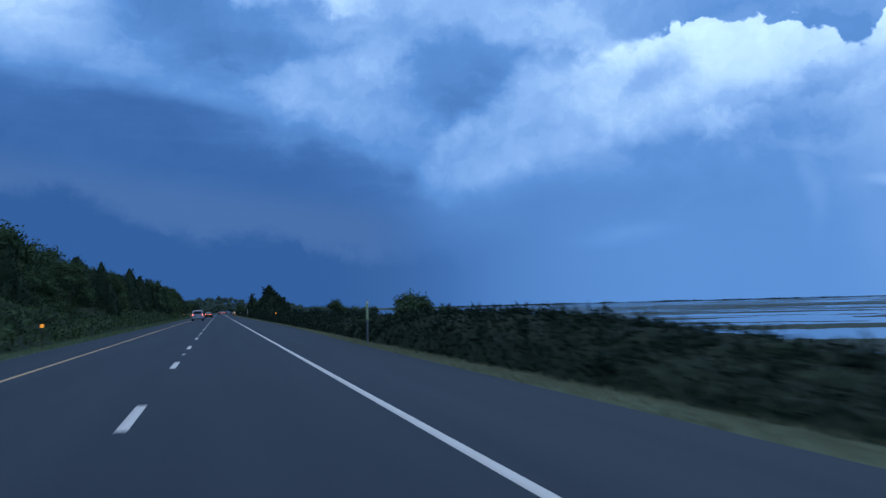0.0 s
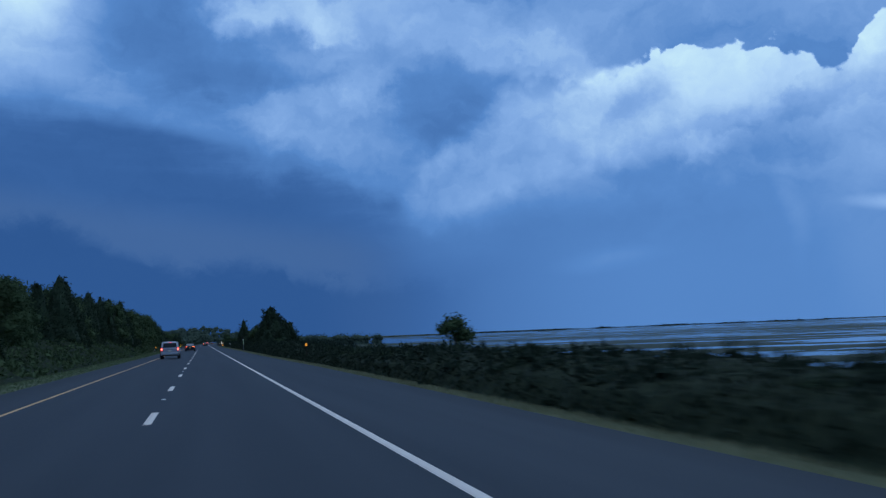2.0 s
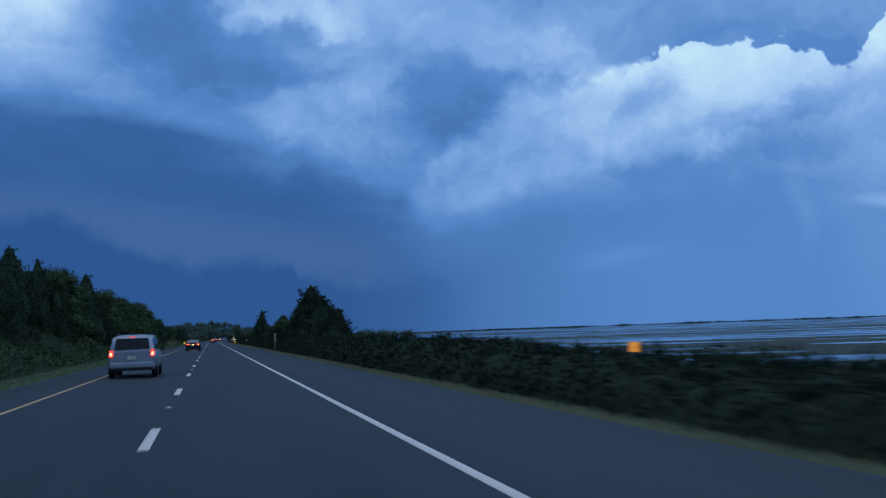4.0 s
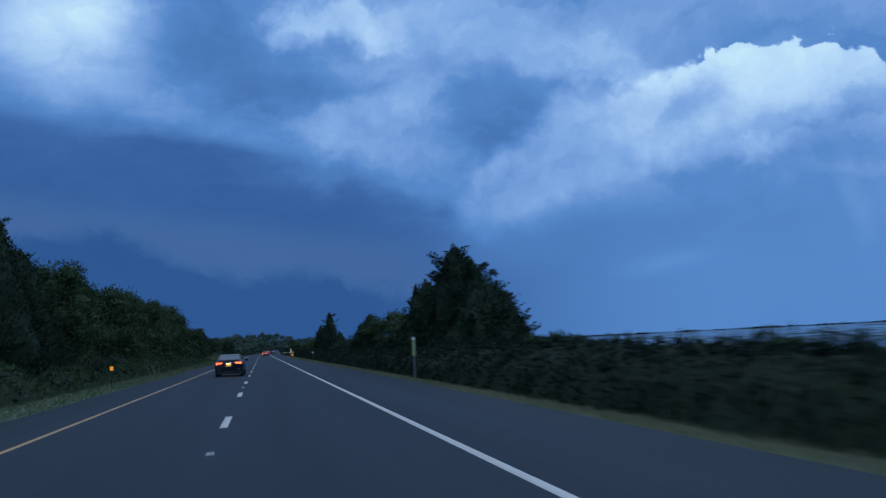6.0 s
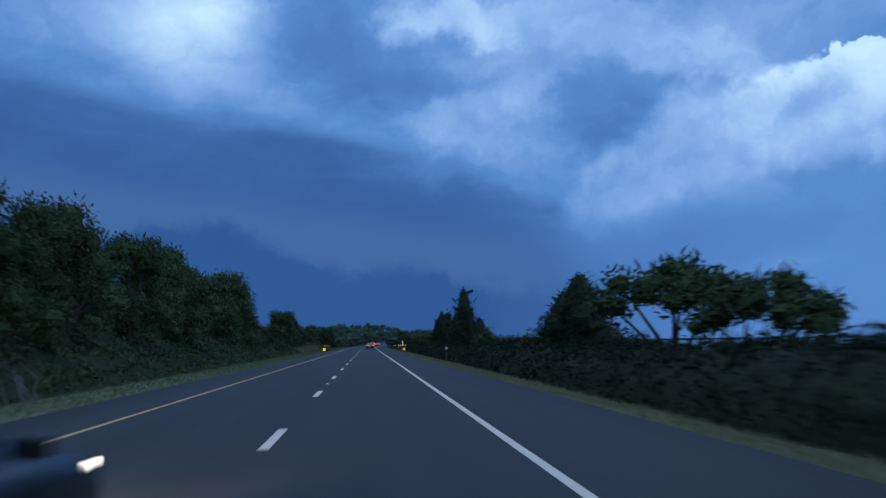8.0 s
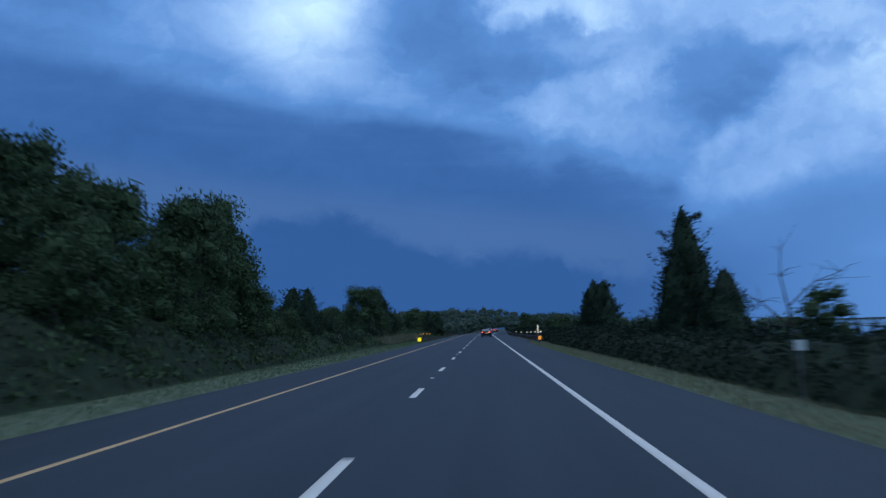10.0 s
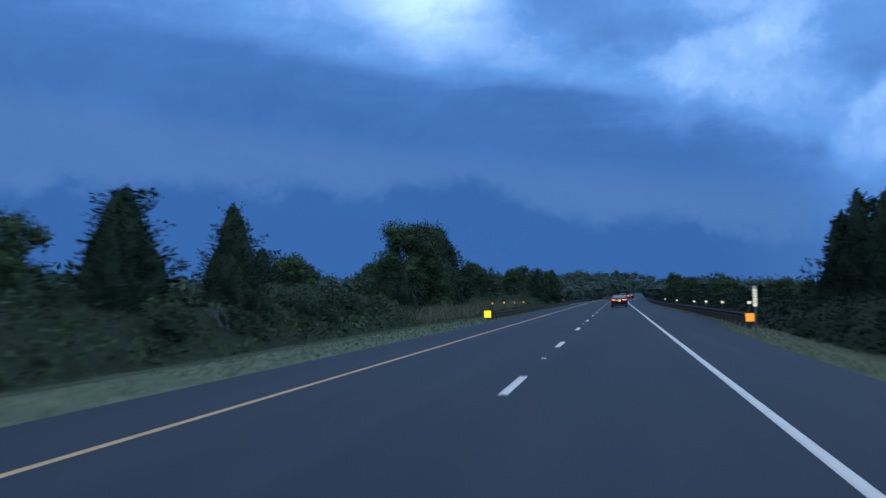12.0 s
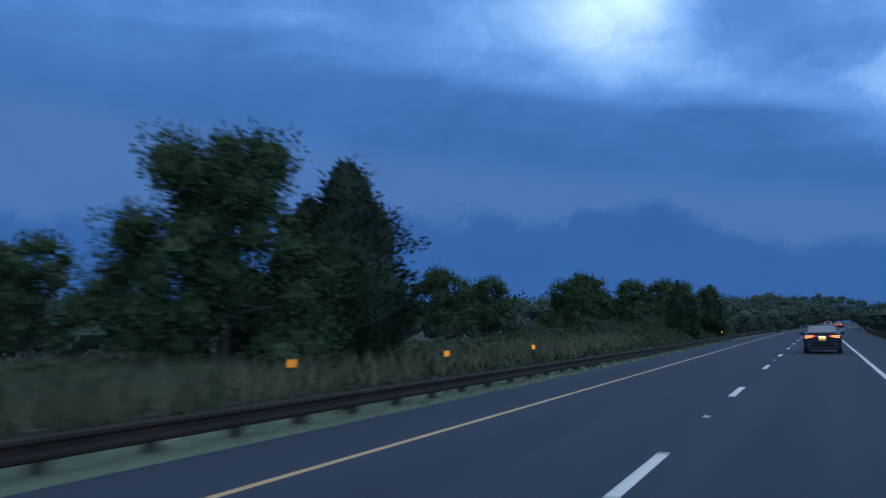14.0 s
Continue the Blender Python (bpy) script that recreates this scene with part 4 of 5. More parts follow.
spread = np.random.default_rng(77)
y = 16.0
while y < 300:
    x = spread.uniform(9.8, 12.8)
    top = float(east_top(np.array(max(x, 10.8)), np.array(y))) * spread.uniform(0.85, 1.12) + 0.08
    bush(x, y, top, int(spread.integers(4)), y, "rounded dark green bush in the scrub above the marsh", "marsh-edge bushes")
    y += spread.uniform(1.6, 4.2)
y = 24.0
while y < 384:
    foot = float(np.interp(y, (0, 45, 120, 290, 345, 385), (-8.1, -8.7, -9.5, -10.8, -12.1, -12.3)))
    for x in (foot - spread.uniform(0.2, 1.2), foot - spread.uniform(2.0, 3.4)) if y > 325 else (foot - spread.uniform(0.2, 1.4),):
        bush(x, y, spread.uniform(0.7, 1.5) if x > foot - 1.5 else spread.uniform(1.2, 2.4), int(spread.integers(4)), y, "leafy green bush at the edge of the mown verge", "verge bushes")
    y += spread.uniform(2.4, 5.0) if y < 325 else spread.uniform(1.8, 3.0)

near, far = [], []
for y in np.r_[np.arange(505, 720, 9.0), np.arange(720, 960, 16.0)]:
    for side, x0, x1 in ((-1, -10, -70), (1, 10.5, 95)):
        for x in np.arange(x0, x1, side * 8.5):
            if (abs(x) > 45 and y > 700) or (side > 0 and x < 12 and y < 520):
                continue
            xx, yy = x + rng.normal(0, 2.0) + float(bend(y)), y + rng.normal(0, 2.5)
            top = (4.2 + min(abs(x) - 10, 14) * 0.22 + (y - 500) * 0.020) * (0.7 + 0.55 * float(fbm(np.array(xx / 16), np.array(yy / 16), 3)))
            top *= 1.0 if side < 0 else float(np.interp(x, (10, 40, 75, 95), (0.9, 0.52, 0.25, 0.1)))
            r = rng.uniform(2.2, 3.6)
            front = abs(x) < 20 or y < 524
            (near if front else far).append((xx, yy, top - r, r))
            if front:
                near.append((xx + 1.0, yy, top * 0.35, r))
                near.append((xx - side * 1.2, yy - 2.0, top * 0.6, r * 0.6))
for y in (962.0, 980.0, 1000.0):
    for x in np.arange(-26, 30, 4.5):
        r = rng.uniform(2.6, 4.0)
        far.append((x + float(bend(y)) + rng.normal(0, 1.5), y + rng.normal(0, 3), rng.uniform(8.5, 12.5) - r, r))
        far.append((x + float(bend(y)), y, 3.0, 4.0))
for y in np.arange(372, 505, 8.0):
    for x in np.arange(-44, -110, -8.0):
        xx, yy, r = x + rng.normal(0, 2.0), y + rng.normal(0, 2.5), rng.uniform(2.2, 3.4)
        top = 5.8 * (0.75 + 0.5 * float(fbm(np.array(xx / 16), np.array(yy / 16), 3)))
        far += [(xx, yy, top - r, r), (xx + 1.0, yy, top * 0.3, r)]
near, far = np.array(near), np.array(far)
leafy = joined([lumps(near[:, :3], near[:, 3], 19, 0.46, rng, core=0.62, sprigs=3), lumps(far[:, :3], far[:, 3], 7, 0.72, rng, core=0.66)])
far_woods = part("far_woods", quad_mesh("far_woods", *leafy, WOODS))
tagged(far_woods, "distant dark woods on both sides of the bending road", "woods", kind="stuff")

# thin tree line on the marsh horizon
cs, rs = [], []
for a in np.arange(4, 50, 0.11):
    d = 1500 + 500 * vnoise(np.array(a * 0.7), np.array(0.5), 2)
    r = 0.8 + 3.6 * max(0.0, float(fbm(np.array(a * 0.8), np.array(3.0), 7)) - 0.25) * rng.uniform(0.7, 1.3)
    cs.append((d * math.sin(radians(a)), d * math.cos(radians(a)), -2 + r * 0.5)), rs.append(r * 1.3)
far_line = part("far_tree_line", quad_mesh("far_tree_line", *lumps(np.array(cs), np.array(rs), 1.0, 1.6, rng), SCRUB))
tagged(far_line, "low dark tree line along the marsh horizon", "tree line", kind="stuff")


def blades(name, x0, x1, y0, y1, count, tall, mat, label, seed, foot=None, thin=0.13, dry=False):
    rng = np.random.default_rng(seed)
    u, y = rng.uniform(0, 1, count), rng.uniform(y0, y1, count)
    left = edge_r(y) + 0.05 if x0 > 6 and x0 < 7 else x0 if foot is None else np.interp(y, *foot)
    x = left + (x1 - left) * u
    if dry:
        keep = land(x, y) > -1.92
        x, y, count = x[keep], y[keep], int(keep.sum())
    l = tall * rng.uniform(0.5, 1.4, count)
    c = np.stack([x + bend(y), y, land(x, y) + l * 0.35], 1)
    d = rng.normal(size=(count, 3)) * 0.35 + (0, 0, 1)
    ob = part(name, quad_mesh(name, *cards(c, d, l, l * thin + 0.008, rng), mat))
    return tagged(ob, label, "grass", kind="stuff")


blades("east_verge_grass", 6.2, 8.6, 0, 440, 80000, 0.13, BLADE, "mown yellow-green grass along the paved shoulder", 3)
blades("west_verge_grass", -9, -5.38, 20, 470, 66000, 0.12, BLADE_GREEN, "mown green grass strip in front of the bushes", 4, ((0, 45, 120, 290, 345, 470), (-7.4, -7.8, -8.6, -9.9, -11.1, -10.4)))
blades("reeds", -34, -10.5, 384, 450, 42000, 1.35, REED, "tall tan and green reeds behind the guardrail", 5, thin=0.022)
blades("marsh_tufts", 17, 70, 0, 420, 40000, 0.26, BLADE_GREEN, "clumped marsh grass on low islands in shallow water", 6, dry=True)


# ---- road furniture ----
for k in range(0, 30):
    y = 32.14 + 24.38 * (k - 1)
    m = thing("road_marker", pose(float(bend(y)), y, 0.004), "small pale raised reflector stud between lane dashes", "road stud", "road studs")
    if k == 0:
        bm = box(0, 0, 0.009, 0.13, 0.11, 0.018)
        bmesh.ops.scale(bm, vec=(0.75, 0.6, 1), verts=[v for v in bm.verts if v.co.z > 0.01])
        stud_me = part("stud", bm, LENS_PALE, m).data
    else:
        part("stud", stud_me, None, m)


def rail_z(y):
    """Top of the guardrails, its height set along y to fit the camera's view."""
    return float(np.interp(y, (365, 400, 440, 520), (0.52, 0.42, 0.32, 0.45)))


def guardrail(x, y0, y1, side, label):
    ob = thing("guardrail", pose(x, y0, 0), label, "guardrail")
    prof = [(0.00, 0.0), (0.045, -0.03), (0.05, -0.075), (0.0, -0.12), (0.0, -0.19), (0.05, -0.235), (0.045, -0.28), (0.0, -0.31)]
    ys = np.arange(y0, y1 + 0.1, 1.905)
    off = lambda y: x + float(bend(y))
    vs, fs = [], []
    for i, y in enumerate(ys):
        for t in (0.0, 0.02):
            for px, pz in prof:
                vs.append((off(y) - x - side * (px - t), y - y0, rail_z(y) + pz))
        if i:
            a, b, n = (i - 1) * 16, i * 16, 8
            for k in range(7):
                fs.append((a + k, a + k + 1, b + k + 1, b + k))
                fs.append((a + n + k + 1, a + n + k, b + n + k, b + n + k + 1))
            fs.append((a, b, b + n, a + n))
            fs.append((a + 7, a + 15, b + 15, b + 7))
    part("beam", quad_mesh("beam", vs, fs, RUST), None, ob, "dark rust-brown corrugated steel beam")
    pm = None
    for y in ys:
        g = float(land(x, y)) - 0.1
        if pm is None:
            pm = part("post", box(0, 0, 0, 0.16, 0.19, 1.0, 0.012), WOOD, ob).data
            p = ob.children[-1]
        else:
            p = part("post", pm, None, ob)
        h = rail_z(y) + 0.05 - g
        p.location, p.scale = (off(y) - x + side * 0.13, y - y0, g + h / 2), (1, 1, h)
    return ob


guardrail(-6.55, 385.9, 560, -1, "long rust-brown steel guardrail on timber posts past the verge")
guardrail(7.65, 371.6, 560, 1, "long rust-brown steel guardrail bordering the paved shoulder")


def end_marker(x, y, z, mat, label, size):
    g = float(land(x, y)) - 0.1
    ob = thing("object_marker", pose(x, y, 0), label, "reflector sign")
    part("panel", box(0, 0, z, size, 0.012, size, 0.004), mat, ob)
    part("post", box(0, 0.03, (z + g) / 2, 0.07, 0.045, z - g, 0.006), RUST, ob, "rusty steel post")


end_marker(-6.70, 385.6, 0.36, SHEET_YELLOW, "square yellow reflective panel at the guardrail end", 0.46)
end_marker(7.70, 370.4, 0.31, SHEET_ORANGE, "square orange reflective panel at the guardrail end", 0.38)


def delineator(x, y, z, mat, label, w=0.09, h=0.13):
    g = float(land(x, y)) - 0.1
    ob = thing("delineator", pose(x + float(bend(y)), y, 0), label, "reflector post", "delineator posts")
    part("post", box(0, 0.02, (g + z) / 2, 0.035, 0.025, z - g, 0.005), RUST if mat is SHEET_ORANGE else STEEL, ob)
    # orange and white plates carry the added headlight glow, the pale one none
    part("reflector", box(0, 0, z, w, 0.012, h, 0.003), mat, ob, "bright reflective plate")


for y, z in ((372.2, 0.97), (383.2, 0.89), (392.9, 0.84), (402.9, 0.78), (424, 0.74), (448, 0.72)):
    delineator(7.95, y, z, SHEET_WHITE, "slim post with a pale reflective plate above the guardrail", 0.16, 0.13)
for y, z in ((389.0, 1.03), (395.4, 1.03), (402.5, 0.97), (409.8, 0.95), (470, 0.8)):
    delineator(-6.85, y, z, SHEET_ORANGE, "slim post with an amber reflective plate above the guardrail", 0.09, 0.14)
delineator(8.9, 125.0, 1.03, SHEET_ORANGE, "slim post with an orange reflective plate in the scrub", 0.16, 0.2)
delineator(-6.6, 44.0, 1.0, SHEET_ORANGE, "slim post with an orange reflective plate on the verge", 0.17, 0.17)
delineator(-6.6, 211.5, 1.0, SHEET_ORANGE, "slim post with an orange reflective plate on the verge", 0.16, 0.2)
delineator(7.9, 291.0, 0.95, PALE, "slim post with a pale square plate beside bushes", 0.22, 0.21)


def mile_marker(x, y, top, mat, label, w=0.24):
    g = float(land(x, y)) - 0.1
    ob = thing("mile_marker", pose(x, y, 0), label, "mile marker", "mile markers")
    part("post", box(0, 0.03, (g + top - 0.05) / 2, min(0.09, w * 0.7), 0.04, top - g, 0.006), STEEL, ob, "galvanised steel post")
    panel = part("panel", box(0, 0, top - 0.42, w, 0.01, 0.84, 0.004), mat, ob)
    part("cap_plate", box(0, -0.009, top - 0.07, w - 0.01, 0.006, 0.13, 0.001), PALE, panel, "pale plate")
    for k in range(5):
        part("bar", box(0, -0.009, top - 0.25 - 0.11 * k, w * 0.62, 0.006, 0.045, 0.001), SIGN_BAR, panel, "pale unreadable bar")


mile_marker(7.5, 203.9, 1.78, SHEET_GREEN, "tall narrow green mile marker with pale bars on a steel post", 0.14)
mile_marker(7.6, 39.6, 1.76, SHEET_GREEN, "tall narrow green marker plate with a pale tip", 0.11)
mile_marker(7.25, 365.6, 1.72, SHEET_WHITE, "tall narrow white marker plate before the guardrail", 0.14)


# ---- vehicles ----
CAR_SILVER = material("silver_car_paint", (0.36, 0.38, 0.41), (0.44, 0.46, 0.49), 2, 200, 0.32, 0.6, 0)
CAR_DARK = material("dark_car_paint", (0.008, 0.008, 0.011), (0.014, 0.014, 0.018), 2, 200, 0.25, 0.0, 0)
CAR_GLASS = material("tinted_car_glass", (0.012, 0.014, 0.018), (0.02, 0.022, 0.026), 1, 50, 0.06, 0, 0, spec=1.0)
RUBBER = material("tyre_rubber", (0.012, 0.012, 0.013), (0.025, 0.025, 0.026), 9, 60, 0.9, 0, 0.004)
ALLOY = material("alloy_wheel", (0.10, 0.105, 0.115), (0.17, 0.175, 0.185), 9, 60, 0.35, 0.9, 0)
TRIM_BLACK = material("black_plastic_trim", (0.015, 0.015, 0.017), (0.03, 0.03, 0.032), 9, 90, 0.6, 0, 0.002)
CHROME = material("chrome_strip", (0.6, 0.62, 0.65), (0.7, 0.72, 0.75), 9, 90, 0.15, 1.0, 0)
TAIL_RED = glowing("lit_tail_light", (0.4, 0.012, 0.008), (1.0, 0.035, 0.015), 1.8)
TAIL_HOT = glowing("lit_brake_bulb", (0.8, 0.12, 0.03), (1.0, 0.20, 0.05), 7.0)
TAIL_BULB = glowing("lit_red_bulb", (0.8, 0.08, 0.05), (1.0, 0.13, 0.08), 9.0)
# same car glass with its sky reflection turned down for the upright tailgate
TAILGATE_GLASS = material("dull_tailgate_glass", (0.010, 0.011, 0.013), (0.016, 0.017, 0.02), 1, 50, 0.12, 0, 0, spec=0.3)
PLATE = material("yellow_number_plate", (0.92, 0.50, 0.12), (0.97, 0.58, 0.16), 9, 90, 0.4, 0, 0)
PLATE_LAMP = glowing("number_plate_lamp", (0.9, 0.85, 0.7), (1.0, 0.85, 0.55), 30.0)
CAR_GLASS.node_tree.nodes["Principled BSDF"].inputs["IOR"].default_value = 2.0
PLATE_PALE = material("pale_number_plate", (0.65, 0.60, 0.48), (0.8, 0.74, 0.6), 9, 90, 0.4, 0, 0)
HEAD_LAMP = glowing("lit_head_lamp", (0.9, 0.9, 0.85), (1.0, 0.93, 0.78), 6.0)


def loft(stations, close=True):
    """A body over stations of (y, half width, [(share of half width, z), ...])."""
    bm = bmesh.new()
    rings = []
    for y, w, prof in stations:
        pts = [(w * s, z) for s, z in prof]
        ring = pts + [(-x, z) for x, z in reversed(pts)]
        rings.append([bm.verts.new((x, y, z)) for x, z in ring])
    for a, b in zip(rings, rings[1:]):
        n = len(a)
        for k in range(n):
            bm.faces.new((a[k], a[(k + 1) % n], b[(k + 1) % n], b[k]))
    if close:
        bm.faces.new(rings[0]), bm.faces.new(list(reversed(rings[-1])))
    bmesh.ops.recalc_face_normals(bm, faces=bm.faces)
    return bm


def wheel(parent, x, y, r, w):
    tyre = bmesh.new()
    bmesh.ops.create_cone(tyre, cap_ends=True, segments=28, radius1=r, radius2=r, depth=w, matrix=Matrix.Translation((0, 0, 0)) @ Matrix.Rotation(radians(90), 4, "Y"))
    bmesh.ops.bevel(tyre, geom=[e for e in tyre.edges if abs(e.verts[0].co.x - e.verts[1].co.x) < 1e-5], offset=0.035, segments=2, affect="EDGES")
    root = part("wheel", tyre, RUBBER, parent, "black rubber tyre on an alloy rim")
    root.location = (x, y, r)
    s = 1 if x > 0 else -1
    rim = bmesh.new()
    bmesh.ops.create_cone(rim, cap_ends=True, segments=24, radius1=r * 0.66, radius2=r * 0.58, depth=0.03, matrix=Matrix.Translation((s * (w / 2 + 0.004), 0, 0)) @ Matrix.Rotation(radians(90 * s), 4, "Y"))
    for k in range(5):
        bmesh.ops.create_cube(rim, size=1, matrix=Matrix.Translation((s * (w / 2 + 0.016), 0, 0)) @ Matrix.Rotation(k * 2 * math.pi / 5, 4, "X") @ Matrix.Translation((0, 0, r * 0.3)) @ Matrix.Diagonal((0.012, 0.05, r * 0.5, 1)))
    part("rim", rim, ALLOY, root)


def panel(corners, thick=0.012):
    """A plate through four corners, thickened outwards."""
    bm = bmesh.new()
    c = [Vector(p) for p in corners]
    n = (c[1] - c[0]).cross(c[3] - c[0]).normalized() * thick
    a, b = [bm.verts.new(p) for p in c], [bm.verts.new(p + n) for p in c]
    bm.faces.new(a), bm.faces.new(b)
    for k in range(4):
        bm.faces.new((a[k], a[(k + 1) % 4], b[(k + 1) % 4], b[k]))
    return bm


def smooth(ob):
    ob.data.polygons.foreach_set("use_smooth", [True] * len(ob.data.polygons))
    ob.data.set_sharp_from_angle(angle=radians(32))
    return ob


def sedan(x, y, label, z=0.0):
    """Low four-door saloon with its tail towards -y."""
    ob = thing("sedan", pose(x, y, z), label, "car")
    low = lambda zt, zb=0.24, zm=0.62: [(0.86, zb), (0.97, zb + 0.14), (1.0, zm), (0.985, zt - 0.10), (0.92, zt - 0.01), (0.55, zt + 0.025)]
    st = [(0.0, 0.82, low(0.86, 0.25)), (0.08, 0.88, low(0.99, 0.22)), (0.30, 0.915, low(1.05, 0.21)), (0.75, 0.925, low(1.055)), (1.3, 0.925, low(0.99)), (2.4, 0.925, low(0.97)),
          (3.4, 0.92, low(0.94)), (4.1, 0.90, low(0.86)), (4.6, 0.86, low(0.74, 0.26, 0.56)), (4.86, 0.72, low(0.66, 0.32, 0.52))]
    smooth(part("body", loft(st), CAR_DARK, ob, "glossy near-black painted body"))
    roof = lambda w, zb, zt: [(1.0, zb), (0.97, zb + (zt - zb) * 0.35), (0.86, zt - 0.05), (0.62, zt), (0.25, zt + 0.012)]
    cab = [(0.62, 0.80, roof(0, 1.02, 1.05)), (1.0, 0.82, roof(0, 0.99, 1.19)), (1.45, 0.80, roof(0, 0.97, 1.40)), (2.0, 0.79, roof(0, 0.96, 1.45)), (2.7, 0.78, roof(0, 0.95, 1.42)), (3.2, 0.79, roof(0, 0.94, 1.22)), (3.75, 0.80, roof(0, 0.90, 0.95))]
    smooth(part("cabin", loft(cab), CAR_DARK, ob))
    part("rear_window", panel([(-0.74, 0.60, 1.075), (0.74, 0.60, 1.075), (0.60, 1.42, 1.42), (-0.60, 1.42, 1.42)], 0.02), CAR_GLASS, ob, "sloping rear window reflecting the pale sky")
    part("windscreen", panel([(0.60, 3.66, 0.995), (-0.60, 3.66, 0.995), (-0.50, 2.78, 1.42), (0.50, 2.78, 1.42)], 0.014), CAR_GLASS, ob)
    for s in (1, -1):
        q = [(s * 0.80, 0.98, 1.03), (s * 0.80, 3.1, 1.01), (s * 0.735, 2.7, 1.335), (s * 0.745, 1.42, 1.335)]
        part("side_window", panel(q if s > 0 else q[::-1], 0.012), CAR_GLASS, ob)
        part("mirror", box(s * 1.0, 3.05, 1.02, 0.20, 0.11, 0.13, 0.03), CAR_DARK, ob)
        lamp = part("tail_light", panel([(s * 0.38, 0.052, 0.895), (s * 0.80, 0.10, 0.80), (s * 0.82, 0.12, 0.935), (s * 0.38, 0.06, 0.93)][::(1 if s > 0 else -1)], 0.02), TAIL_RED, ob, "glowing red wedge-shaped tail light")
        for x0, z0, x1, z1 in ((0.42, 0.912, 0.79, 0.918), (0.44, 0.882, 0.79, 0.815)):
            part("bulb", panel([(s * x0, 0.03, z0), (s * x1, 0.072, z1), (s * x1, 0.072, z1 + 0.018), (s * x0, 0.03, z0 + 0.014)][::(1 if s > 0 else -1)], 0.012), TAIL_HOT, lamp, "bright orange-red lamp strip")
        part("head_light", panel([(s * 0.45, 4.80, 0.66), (s * 0.80, 4.62, 0.66), (s * 0.80, 4.62, 0.74), (s * 0.45, 4.78, 0.72)][::(-1 if s > 0 else 1)], 0.02), HEAD_LAMP, ob)
        part("exhaust", box(s * 0.58, 0.02, 0.33, 0.16, 0.08, 0.07, 0.02), TRIM_BLACK, ob)
        part("bumper_reflector", box(s * 0.66, 0.0, 0.50, 0.14, 0.015, 0.03, 0.004), CHROME, ob)
        for wy in (0.98, 3.86):
            wheel(ob, s * 0.80, wy, 0.33, 0.21)
    part("spoiler", box(0, 0.10, 1.06, 1.45, 0.16, 0.03, 0.01), CAR_DARK, ob)
    part("chrome_trim", box(0, 0.028, 0.905, 0.72, 0.02, 0.03, 0.006), CHROME, ob)
    part("number_plate", box(0, 0.005, 0.76, 0.34, 0.02, 0.17, 0.004), PLATE, ob, "blank yellow number plate")
    part("plate_lamp", box(0, -0.10, 0.872, 0.26, 0.04, 0.010, 0.003), PLATE_LAMP, ob, "small lamp strip over the number plate")
    part("lamp_cover", box(0, -0.126, 0.874, 0.30, 0.008, 0.026, 0.003), TRIM_BLACK, ob)
    part("diffuser", box(0, 0.04, 0.28, 1.5, 0.14, 0.18, 0.03), TRIM_BLACK, ob)
    return ob


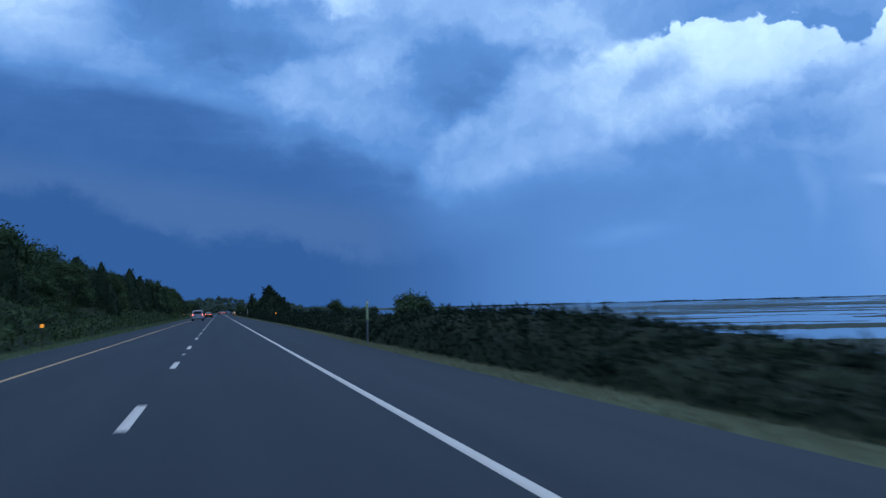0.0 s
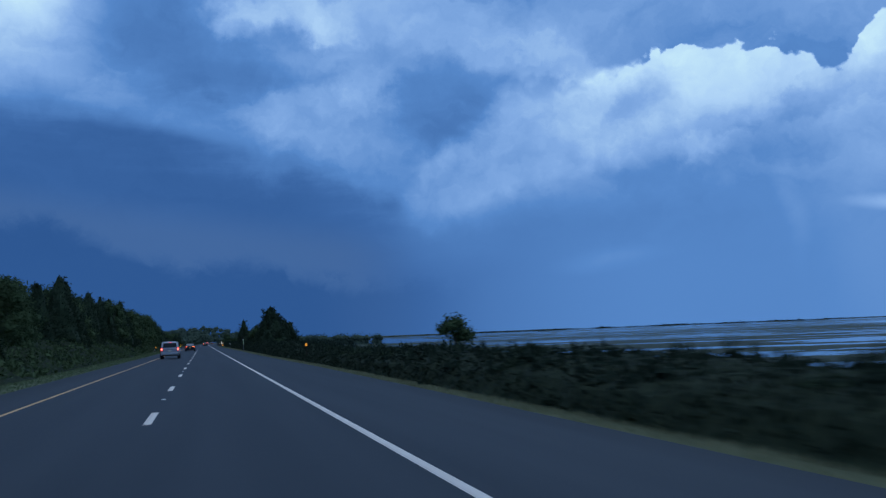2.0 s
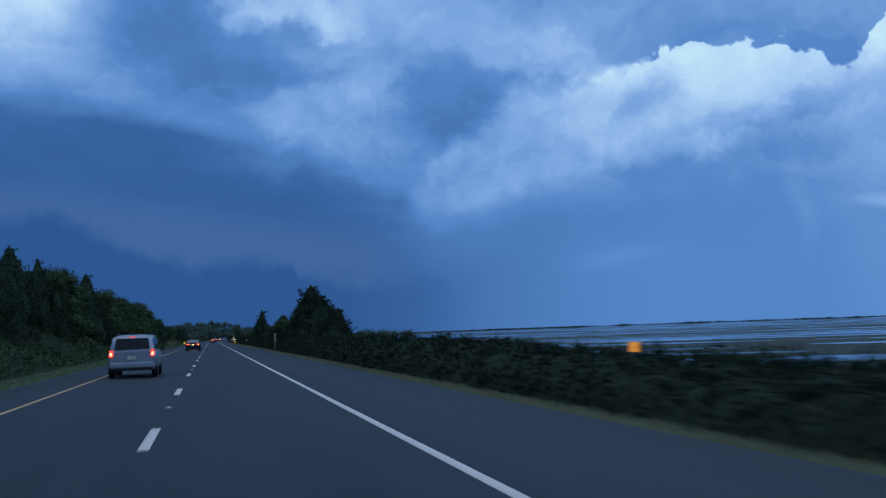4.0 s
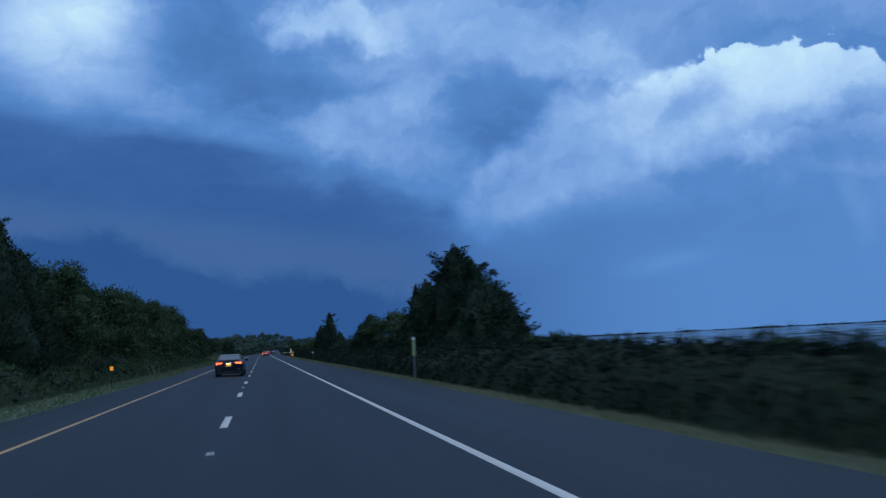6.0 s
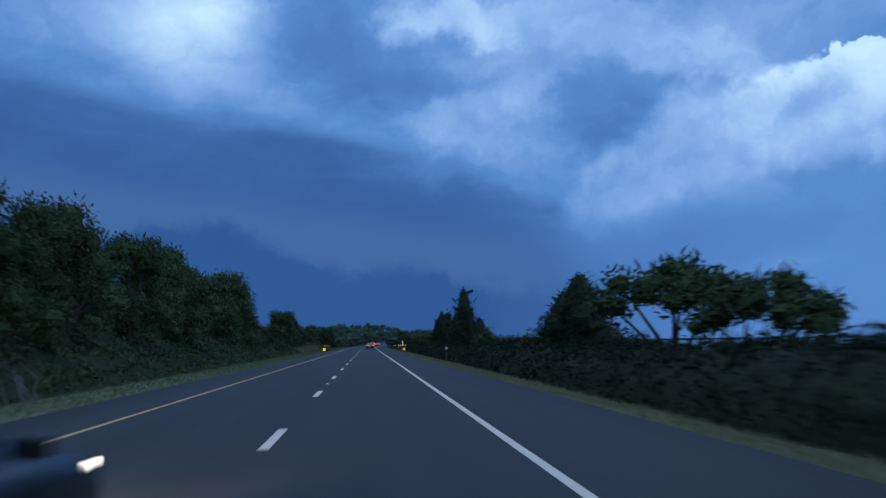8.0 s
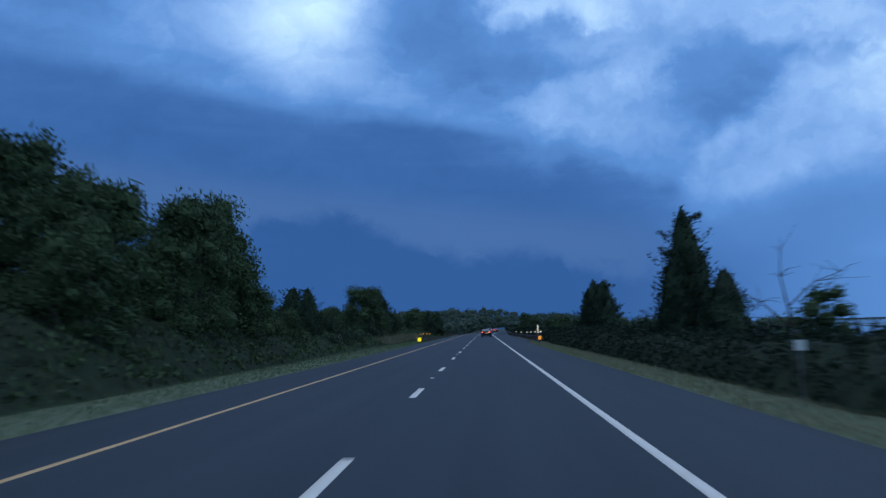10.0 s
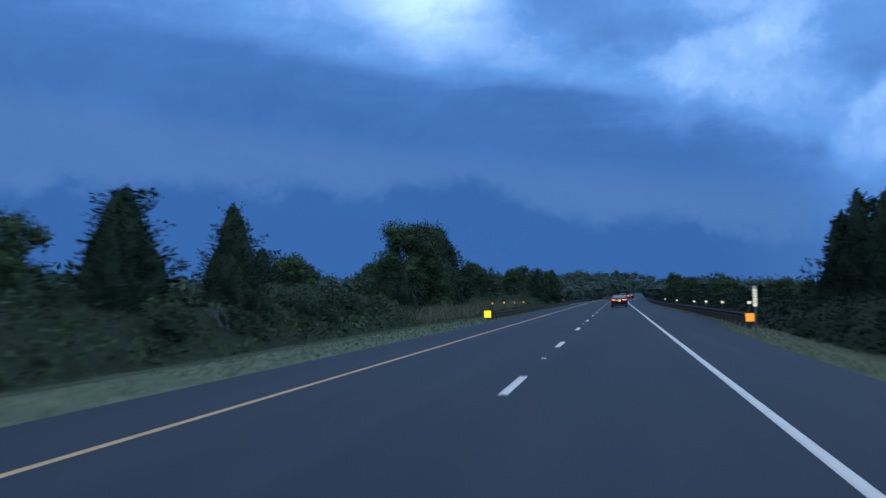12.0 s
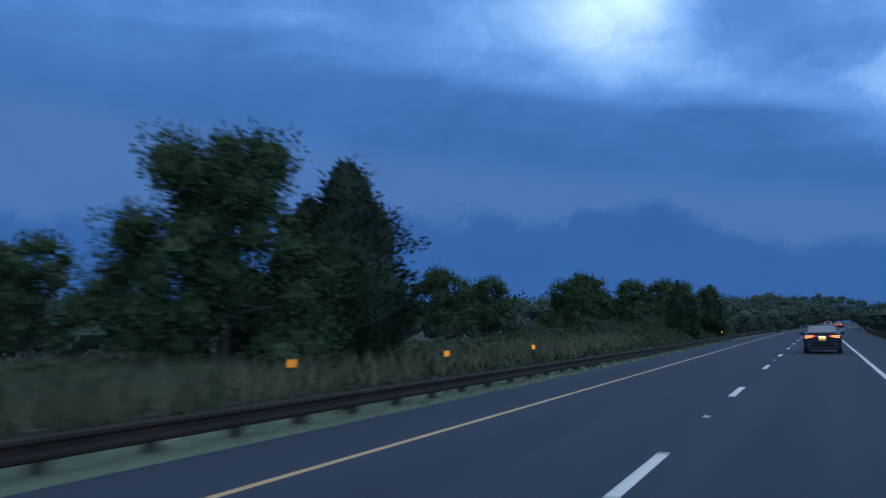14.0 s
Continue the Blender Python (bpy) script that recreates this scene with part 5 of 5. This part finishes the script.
def suv(x, y, label, z=0.0):
    """Tall estate-bodied car with its tail towards -y."""
    ob = thing("suv", pose(x, y, z), label, "car")
    low = lambda zt, zb=0.32, zm=0.75: [(0.88, zb), (0.98, zb + 0.16), (1.0, zm), (0.985, zt - 0.08), (0.955, zt), (0.4, zt + 0.01)]
    st = [(0.0, 0.84, low(1.02, 0.42)), (0.10, 0.90, low(1.06, 0.36)), (0.4, 0.92, low(1.08)), (1.6, 0.925, low(1.07)), (3.0, 0.92, low(1.05)), (3.9, 0.90, low(1.00)), (4.45, 0.87, low(0.90, 0.36, 0.66)), (4.7, 0.76, low(0.80, 0.42, 0.62))]
    smooth(part("body", loft(st), CAR_SILVER, ob, "silver painted body"))
    roof = lambda zb, zt: [(1.0, zb), (0.975, zb + (zt - zb) * 0.4), (0.90, zt - 0.06), (0.78, zt - 0.01), (0.3, zt + 0.01)]
    cab = [(0.12, 0.83, roof(1.06, 1.16)), (0.22, 0.83, roof(1.06, 1.5)), (0.42, 0.82, roof(1.06, 1.66)), (1.2, 0.81, roof(1.06, 1.71)), (2.3, 0.81, roof(1.05, 1.70)), (2.7, 0.81, roof(1.04, 1.60)), (3.5, 0.82, roof(1.02, 1.06))]
    smooth(part("cabin", loft(cab), CAR_SILVER, ob))
    part("rear_window", panel([(-0.66, 0.105, 1.13), (0.66, 0.105, 1.13), (0.60, 0.255, 1.56), (-0.60, 0.255, 1.56)], 0.02), TAILGATE_GLASS, ob, "dark tailgate window")
    part("windscreen", panel([(0.66, 3.38, 1.12), (-0.66, 3.38, 1.12), (-0.58, 2.72, 1.60), (0.58, 2.72, 1.60)], 0.014), CAR_GLASS, ob)
    for s in (1, -1):
        for a, b in ((0.45, 1.35), (1.42, 2.2), (2.27, 2.95)):
            top_b = min(b, 2.72)
            q = [(s * 0.828, a, 1.12), (s * 0.828, b, 1.12), (s * 0.765, top_b, 1.55), (s * 0.765, a + 0.06, 1.57)]
            part("side_window", panel(q if s > 0 else q[::-1], 0.012), CAR_GLASS, ob)
        part("mirror", box(s * 1.0, 2.85, 1.13, 0.20, 0.12, 0.16, 0.03), TRIM_BLACK, ob)
        lamp = part("tail_light", box(s * 0.77, 0.085, 0.98, 0.15, 0.10, 0.26, 0.03), TAIL_RED, ob, "glowing red upright tail light")
        part("bulb", box(s * 0.77, 0.03, 0.96, 0.09, 0.02, 0.13, 0.008), TAIL_BULB, lamp, "bright lamp inside the lens")
        part("roof_rail", box(s * 0.62, 1.4, 1.735, 0.04, 1.9, 0.035, 0.01), TRIM_BLACK, ob)
        part("head_light", box(s * 0.68, 4.5, 0.82, 0.3, 0.12, 0.14, 0.03), HEAD_LAMP, ob)
        for wy in (0.86, 3.62):
            wheel(ob, s * 0.81, wy, 0.345, 0.22)
    part("bumper", box(0, 0.01, 0.52, 1.66, 0.16, 0.22, 0.05), CAR_SILVER, ob)
    part("lower_bumper", box(0, 0.05, 0.38, 1.5, 0.16, 0.14, 0.03), TRIM_BLACK, ob, "black plastic lower bumper")
    part("number_plate", box(0, -0.005, 0.82, 0.32, 0.02, 0.16, 0.004), PLATE_PALE, ob, "blank pale number plate")
    part("brake_light", box(0, 0.30, 1.62, 0.26, 0.03, 0.03, 0.006), TAIL_RED, ob)
    part("tailgate_handle", box(0, -0.002, 0.94, 0.5, 0.02, 0.035, 0.006), CHROME, ob)
    part("rear_wiper", box(0.15, 0.10, 1.15, 0.45, 0.02, 0.02, 0.004), TRIM_BLACK, ob)
    return ob


def proud(ob, names, by):
    """Sets the rear fittings just proud of the tail."""
    for o in ob.children:
        if o.name.split(".")[0] in names:
            o.location.y -= by
    return ob


REAR = ("tail_light", "number_plate", "chrome_trim", "exhaust", "bumper_reflector", "tailgate_handle", "brake_light")
proud(suv(-2.08, 145.8, "silver estate-bodied car with lit tail lights in the passing lane", 0.03), REAR, 0.075)
near_sedan = proud(sedan(-1.22, 220.7, "near-black saloon car with glowing red tail lights and yellow plate"), REAR, 0.075)
near_sedan.rotation_euler, near_sedan.scale = (0, 0, radians(-1.2)), (0.95, 1.0, 0.96)
# the first car repeats the near saloon, placed to fit the last camera views
for x, y, z, kind in ((1.95, 431.0, -0.035, sedan), (2.0, 610, 0, sedan), (-1.8, 640, 0, suv)):
    c = kind(x + float(bend(y)), y, "distant car with lit red tail lights far along the road", z)
    proud(c, REAR, 0.075)
    c.rotation_euler = (0, 0, -math.atan(max(0.0, y - BEND) / 2600.0))
beam_data = bpy.data.lights.new("sedan_headlights", "SPOT")
beam_data.energy, beam_data.color, beam_data.spot_size, beam_data.spot_blend = 420.0, (1.0, 0.62, 0.40), radians(75), 0.8
beam_data.shadow_soft_size = 0.1
beam = new("sedan_headlights", beam_data)
beam.matrix_world = look((-1.12, 225.8, 0.68), (-0.9, 233.0, -0.4))
